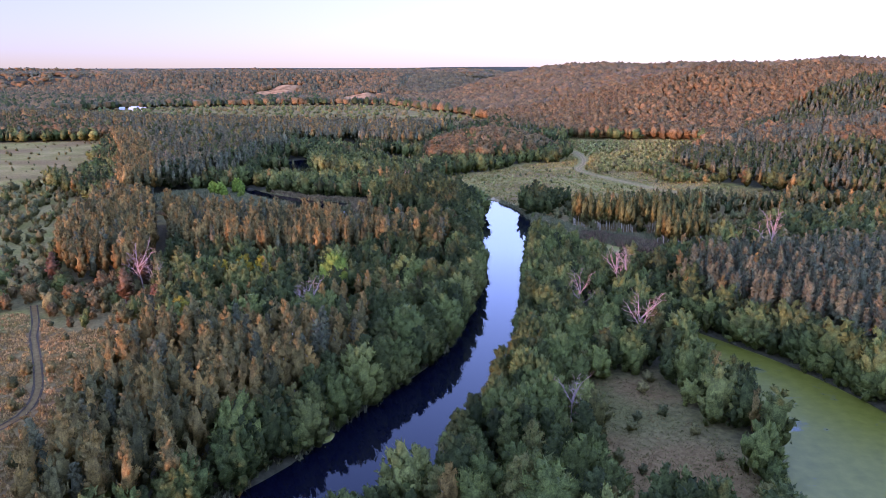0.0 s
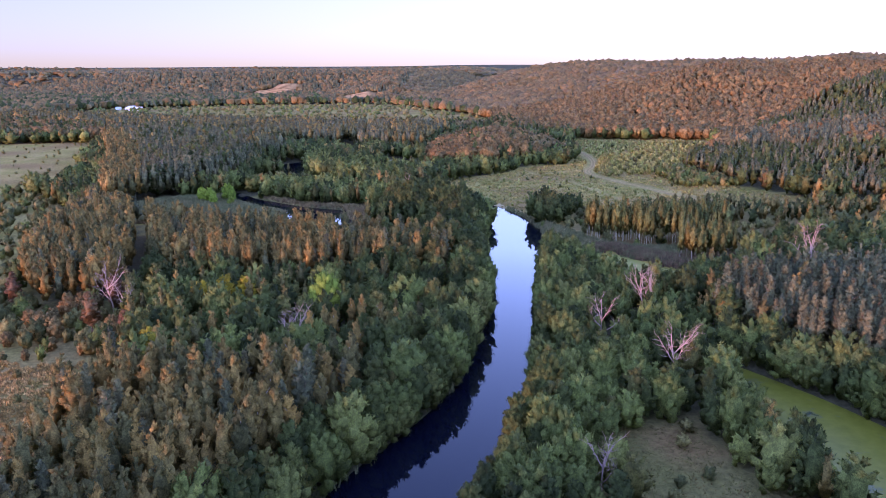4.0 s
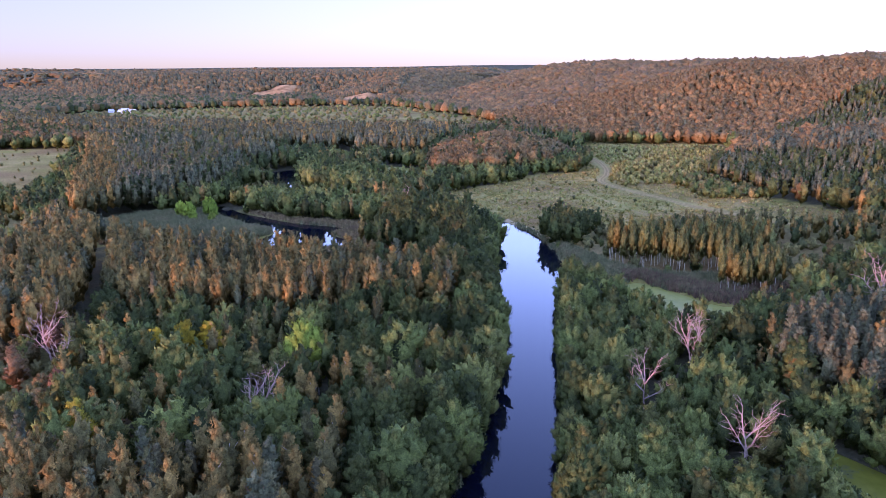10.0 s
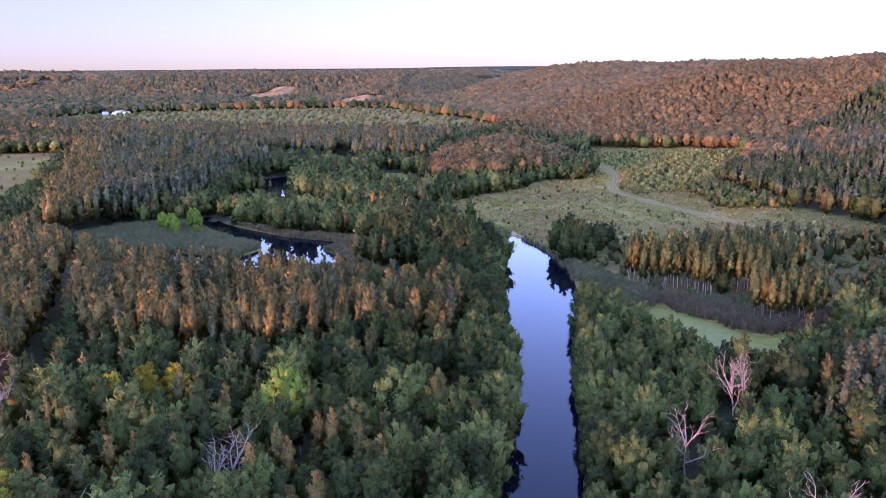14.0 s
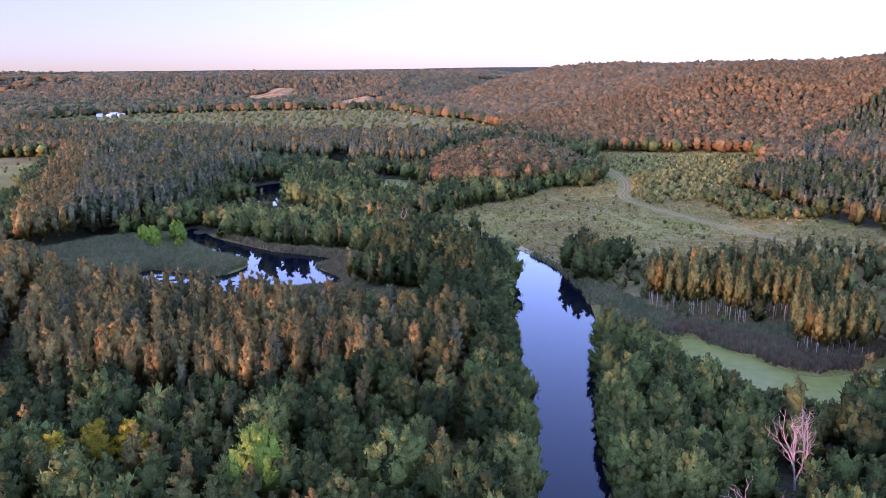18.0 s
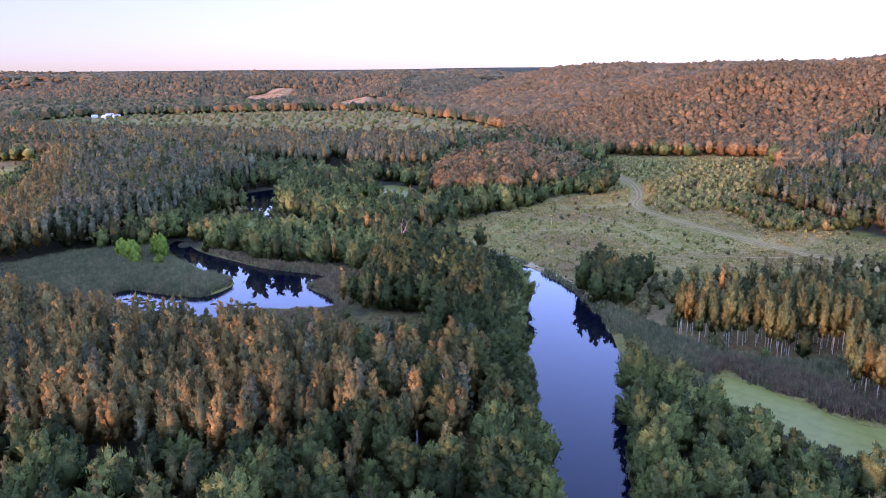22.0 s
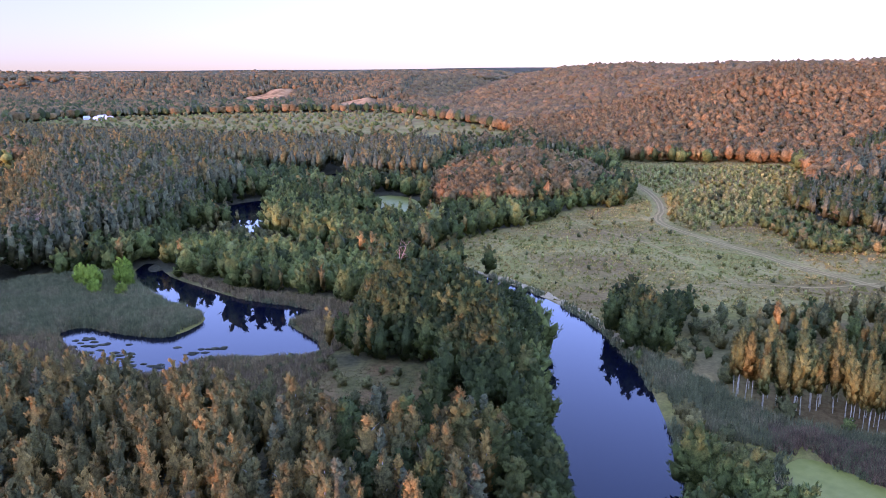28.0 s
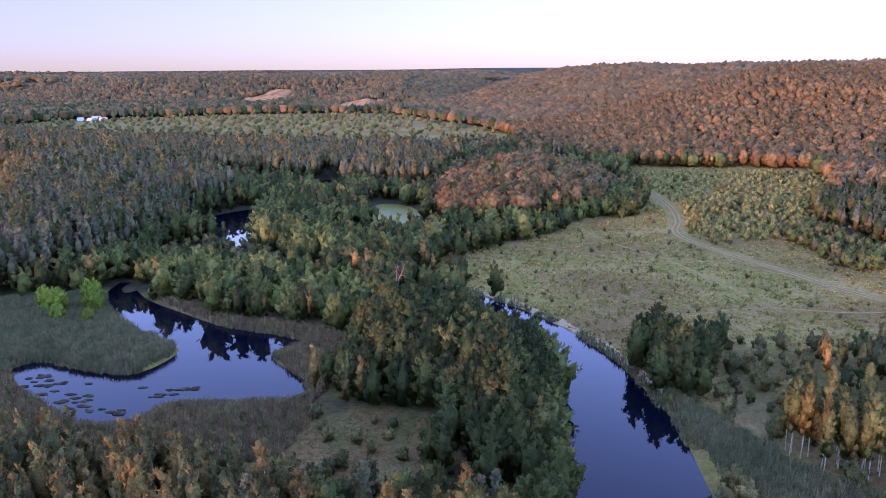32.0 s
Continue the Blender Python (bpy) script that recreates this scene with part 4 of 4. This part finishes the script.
for i, (x, y, h, w) in enumerate([(-28.5, 187.5, 12, 0.95), (-107, 351, 7, 1.0), (-100, 356, 8, 0.95), (-103, 344, 5, 1.0), (-95, 343, 4, 1.1), (-111, 353, 7, 0.8), (-97, 352, 6.5, 0.8)] ):
    accent("willow", "willow_tree", x, y, h, BRIGHT, "bright green willow standing out from its surroundings", i, w)
for i, (x, y, h) in enumerate([(-54, 194, 10.5), (-59.5, 192, 9.5), (-50, 196, 9.5), (-57.5, 156, 9.5), (-60, 161, 9)]):
    accent("alder", "golden_tree", x, y, h, GOLD, "leafy tree with golden-yellow autumn leaves", i, 1.25)
for i, (x, y, h) in enumerate([(-81, 180, 11), (-108, 197, 11), (-83.5, 199, 9), (-72, 178, 7)]):
    accent("pine" if i < 2 else "oak", "reddish_tree", x, y, h, RUST, "tree with reddish-brown autumn leaves", i, 1.5 if i < 2 else 0.8)


# ---------------------------------------------------------------- reeds, grass
def blades(name, polys, spacing, h0, h1, mat, label, category, seed, width=0.22, per=5, near_water=None):
    r = np.random.RandomState(seed)
    xs, ys = [], []
    for p in polys:
        a = np.array(p, float)
        (x0, y0), (x1, y1) = a.min(0), a.max(0)
        n = int((x1 - x0) * (y1 - y0) / spacing ** 2)
        X, Y = r.uniform(x0, x1, n), r.uniform(y0, y1, n)
        ok = sd(p, X, Y) + 0.7 * waves(X, Y, 5, 51) > 0
        xs.append(X[ok])
        ys.append(Y[ok])
    X, Y = np.concatenate(xs), np.concatenate(ys)
    w = wet(X, Y)
    ok = (w < 0.6) & off_tracks(X, Y, FOOTPATHS)
    if near_water:
        ok &= (w > near_water) & (waves(X, Y, 22, 52) + 0.3 * waves(X, Y, 5, 53) > -0.25)
    X, Y = X[ok], Y[ok]
    Z = np.maximum(height(X, Y), -0.3)
    n = len(X) * per
    bx, by, bz = (np.repeat(q, per) for q in (X, Y, Z))
    bx, by = bx + r.normal(size=n) * 0.35 * spacing, by + r.normal(size=n) * 0.35 * spacing
    a, hh = r.uniform(0, 6.283, n), r.uniform(h0, h1, n) * (1 + 0.22 * np.repeat(waves(X, Y, 9, 54), per))
    lean = 0.28 * hh
    v = np.empty((n, 3, 3))
    v[:, 0] = np.stack([bx - width * np.sin(a), by + width * np.cos(a), bz - 0.1], -1)
    v[:, 1] = np.stack([bx + width * np.sin(a), by - width * np.cos(a), bz - 0.1], -1)
    v[:, 2] = np.stack([bx + lean * r.normal(size=n), by + lean * r.normal(size=n), bz + hh], -1)
    tint = np.repeat(np.clip(0.5 + 0.35 * waves(X, Y, 16, 55) + 0.12 * r.normal(size=len(X)), 0, 0.99), per)
    me = mesh_from(name, v.reshape(-1, 3), np.arange(n * 3).reshape(-1, 3), mat, tint, flat=True)
    return tagged(new(name, me), label, category, kind="stuff")


blades("reeds", [REEDS_ISLE, REEDS_RIGHT], 0.5, 1.3, 2.1, REED, "dense bed of grey-green reeds at the water's edge", "reeds", 61, 0.11, 6)
blades("dry_reeds", [REEDS_FAR, SHORE_LOW], 0.55, 1.0, 1.8, REED_DRY, "belt of brownish dry reeds round the pond", "reeds", 62, 0.12, 6)
REEDS_BROWN = [(48, 256), (52, 264), (62, 258), (69, 250), (76, 246), (90, 250), (94, 246), (84, 237), (72, 234), (66, 239), (60, 249), (54, 257)]
blades("brown_reeds", [REEDS_BROWN], 0.5, 1.6, 2.3, leaf_mat("purple_brown_reed_blades", [(0.0, (0.15, 0.1, 0.058)), (0.6, (0.2, 0.125, 0.07)), (1.0, (0.27, 0.16, 0.085))], 0.2), "purplish-brown reeds lining the duckweed backwater", "reeds", 67, 0.11, 6)
blades("bank_sedge", [[(-60, 80), (60, 80), (60, 395), (-60, 395)]], 0.7, 0.7, 1.5, REED, "sedge fringing the river bank", "sedge", 63, near_water=-1.6)
GRASS = leaf_mat("meadow_grass", [(0.0, (0.21, 0.19, 0.038)), (0.5, (0.28, 0.23, 0.05)), (0.8, (0.4, 0.28, 0.08)), (1.0, (0.43, 0.265, 0.085))], 0.2)
blades("meadow_grass", [MEADOW], 1.7, 0.25, 0.6, GRASS, "uneven meadow grass, green and straw-coloured", "grass", 64, 0.4, 4)
DRY_GRASS = leaf_mat("dry_clearing_grass", [(0.0, (0.13, 0.14, 0.034)), (0.35, (0.18, 0.15, 0.04)), (0.65, (0.24, 0.14, 0.046)), (1.0, (0.29, 0.16, 0.055))], 0.2)
blades("clearing_grass", [CLEAR_RIGHT, CLEAR_MID, STRIP_GAP], 0.55, 0.1, 0.24, DRY_GRASS, "rough dry grass of the woodland clearings", "grass", 65, 0.09, 4)
STRAW = leaf_mat("straw_grass", [(0.0, (0.26, 0.2, 0.055)), (0.4, (0.36, 0.23, 0.07)), (1.0, (0.5, 0.31, 0.11))], 0.2)
blades("straw_grass", [CLEAR_LEFT], 0.75, 0.3, 0.7, STRAW, "tall straw-coloured dry grass beside the wood", "grass", 66, 0.3, 4)


# ---------------------------------------------------------------- tracks, bank, pads, houses
def spline(pts, step=3.0):
    p = [np.array(q, float) for q in pts]
    p = [2 * p[0] - p[1]] + p + [2 * p[-1] - p[-2]]
    out = []
    for a, b_, c, d in zip(p, p[1:], p[2:], p[3:]):
        n = max(2, int(np.linalg.norm(c - b_) / step))
        for i in range(n):
            t = i / n
            out.append(0.5 * (2 * b_ + (c - a) * t + (2 * a - 5 * b_ + 4 * c - d) * t * t + (3 * b_ - a - 3 * c + d) * t ** 3))
    return np.array(out + [p[-2]])


def ribbon(name, line, off, width, mat, lift, r, parent=None):
    t = np.gradient(line, axis=0)
    t /= np.linalg.norm(t, axis=1, keepdims=True)
    nrm = np.stack([t[:, 1], -t[:, 0]], -1)
    wob = width * (0.5 + 0.12 * r.normal(size=(len(line), 1)))
    v = []
    for side in (-1, 1):
        q = line + nrm * off + side * nrm * wob
        v.append(np.column_stack([q, height(q[:, 0], q[:, 1]) + lift]))
    n = len(line)
    verts = np.concatenate(v)
    f = np.array([(i, i + n, i + n + 1, i + 1) for i in range(n - 1)])
    ob = new(name, mesh_from(name, verts, f, mat))
    ob.parent = parent
    return ob


VERGE = bark_mat("worn_dry_grass", (0.2, 0.135, 0.04), (0.28, 0.19, 0.058), 0.6)


def track(pts, label, gauge=1.8, rut=0.8, verge=3.6, soil=VERGE, ruts=RUT):
    r = np.random.RandomState(5)
    line = spline(pts)
    base = tagged(ribbon("track", line, 0, verge, soil, 0.06, r), label, "track", kind="structure")
    for o in (-gauge / 2, gauge / 2):
        ribbon("rut", line, o, rut, ruts, 0.1, r, base)


track(TRACK, "sandy two-rut track winding across the meadow")
track(LANE, "earth track with two ruts through dry grass", rut=0.35, gauge=1.5, verge=1.0, soil=bark_mat("trodden_dry_grass", (0.14, 0.085, 0.026), (0.22, 0.13, 0.04), 0.9), ruts=bark_mat("bare_earth", (0.06, 0.042, 0.022), (0.1, 0.07, 0.035), 1.0))
for pts in FOOTPATHS:
    ln = spline(pts)
    tagged(ribbon("footpath", ln, 0, 0.65, RUT, 0.09, np.random.RandomState(9)), "faint trodden path across the meadow", "path", kind="structure")

bank = spline([(37, 300), (31.8, 322.5), (24.6, 339.8), (17.4, 352), (9.2, 363), (-1, 372.2), (-10.5, 380)], 2.0)
tagged(ribbon("river_bank", bank, 0.4, 2.2, BANK, 0.05, np.random.RandomState(3)), "bare muddy river bank", "bank", kind="structure")


def pad_patch(x, y, size, seed):
    r = np.random.RandomState(seed)
    n = 11
    v = [(x, y, 0.14 + 0.25 * size)]
    for k in range(n):
        a, q = 6.283 * k / n, size * r.uniform(0.55, 1.1)
        v.append((x + 1.6 * q * math.cos(a), y + 0.8 * q * math.sin(a), 0.1))
    v += [(p[0], p[1], -0.1) for p in v[1:]]
    f = []
    for k in range(n):
        a, b_ = 1 + k, 1 + (k + 1) % n
        f += [(0, a, b_), (a, a + n, b_ + n), (a, b_ + n, b_)]
    ob = new("floating_sedge", mesh_from("floating_sedge", np.array(v), np.array(f), MAT_BROWN, np.full(len(f), 0.3), flat=True))
    tagged(ob, "brown floating mat of sedge on the pond", "water plant", "floating mats on the pond")


r_pad = np.random.RandomState(8)
for cx, cy, n, sx, sy in ((-84, 307, 16, 7, 3), (-76, 300, 12, 5, 3), (-62, 304, 9, 3, 3), (-55, 306, 3, 2, 1), (-90, 312, 8, 4, 2), (-70, 295, 8, 5, 2)):
    for _ in range(n):
        x, y = cx + r_pad.normal() * sx * 0.6, cy + r_pad.normal() * sy * 0.6
        if float(wet(np.array([x]), np.array([y]))[0]) > 0.5:
            pad_patch(x, y, r_pad.uniform(0.3, 1.0), r_pad.randint(9999))


def house(x, y, turn, ln, wd, hw):
    ob = tagged(new("house"), "small white farmhouse with a pale gabled roof", "house", "farmhouses on the flats")
    hl, hd, top = ln / 2, wd / 2, hw + wd * 0.42
    v = np.array([(sx * hl, sy * hd, z) for z in (-0.5, hw) for sx, sy in ((-1, -1), (1, -1), (1, 1), (-1, 1))] + [(-hl, 0, top - 0.2), (hl, 0, top - 0.2)], float)
    f = np.array([(0, 1, 5), (0, 5, 4), (1, 2, 6), (1, 6, 5), (2, 3, 7), (2, 7, 6), (3, 0, 4), (3, 4, 7), (4, 7, 8), (5, 9, 6)])
    new("wall", mesh_from("wall", v, f, PAINT, flat=True)).parent = ob
    o = 0.5
    rv = []
    for lift in (0.0, 0.2):
        rv += [(-hl - o, -hd - o, hw - 0.3 + lift), (hl + o, -hd - o, hw - 0.3 + lift), (hl + o, 0, top + lift), (-hl - o, 0, top + lift), (hl + o, hd + o, hw - 0.3 + lift), (-hl - o, hd + o, hw - 0.3 + lift)]
    rf = np.array([(0, 3, 2, 1), (3, 5, 4, 2), (6, 7, 8, 9), (9, 8, 10, 11), (0, 1, 7, 6), (5, 11, 10, 4), (1, 2, 8, 7), (2, 4, 10, 8), (0, 6, 9, 3), (3, 9, 11, 5)])
    new("roof", mesh_from("roof", np.array(rv), rf, ROOF, flat=True)).parent = ob
    ob.location, ob.rotation_euler = (x, y, ground_at(x, y)), (0, 0, turn)


house(-448, 1120, 0.2, 9, 6, 2.8)
house(-461, 1114, -0.3, 8, 6, 2.6)
house(-472, 1152, 0.5, 10, 6, 2.8)
house(-486, 1138, 0.1, 7, 5, 2.4)

RAFTS = [[(9, 260), (12, 258), (13.8, 262), (13.2, 267), (11.5, 267)], [(-22, 110), (-19, 111), (-18.5, 114), (-20.5, 114)], [(-92, 384), (-100, 384), (-101, 376), (-97, 372)]]
for k, raft in enumerate(RAFTS):
    p = np.array(rounded(raft))
    c = p.mean(0)
    v = np.concatenate([[(c[0], c[1], 0.07)], np.column_stack([p, np.full(len(p), 0.05)]), np.column_stack([p, np.full(len(p), -0.1)])])
    n = len(p)
    f = []
    for q in range(n):
        a, b_ = 1 + q, 1 + (q + 1) % n
        f += [(0, a, b_), (a, a + n, b_ + n), (a, b_ + n, b_)]
    tagged(new("duckweed_raft", mesh_from("duckweed_raft", v, np.array(f), WEED_B if k < 2 else MAT_BROWN, np.full(len(f), 0.5))), "pale green raft of floating weed against the bank", "water plant", "weed rafts")
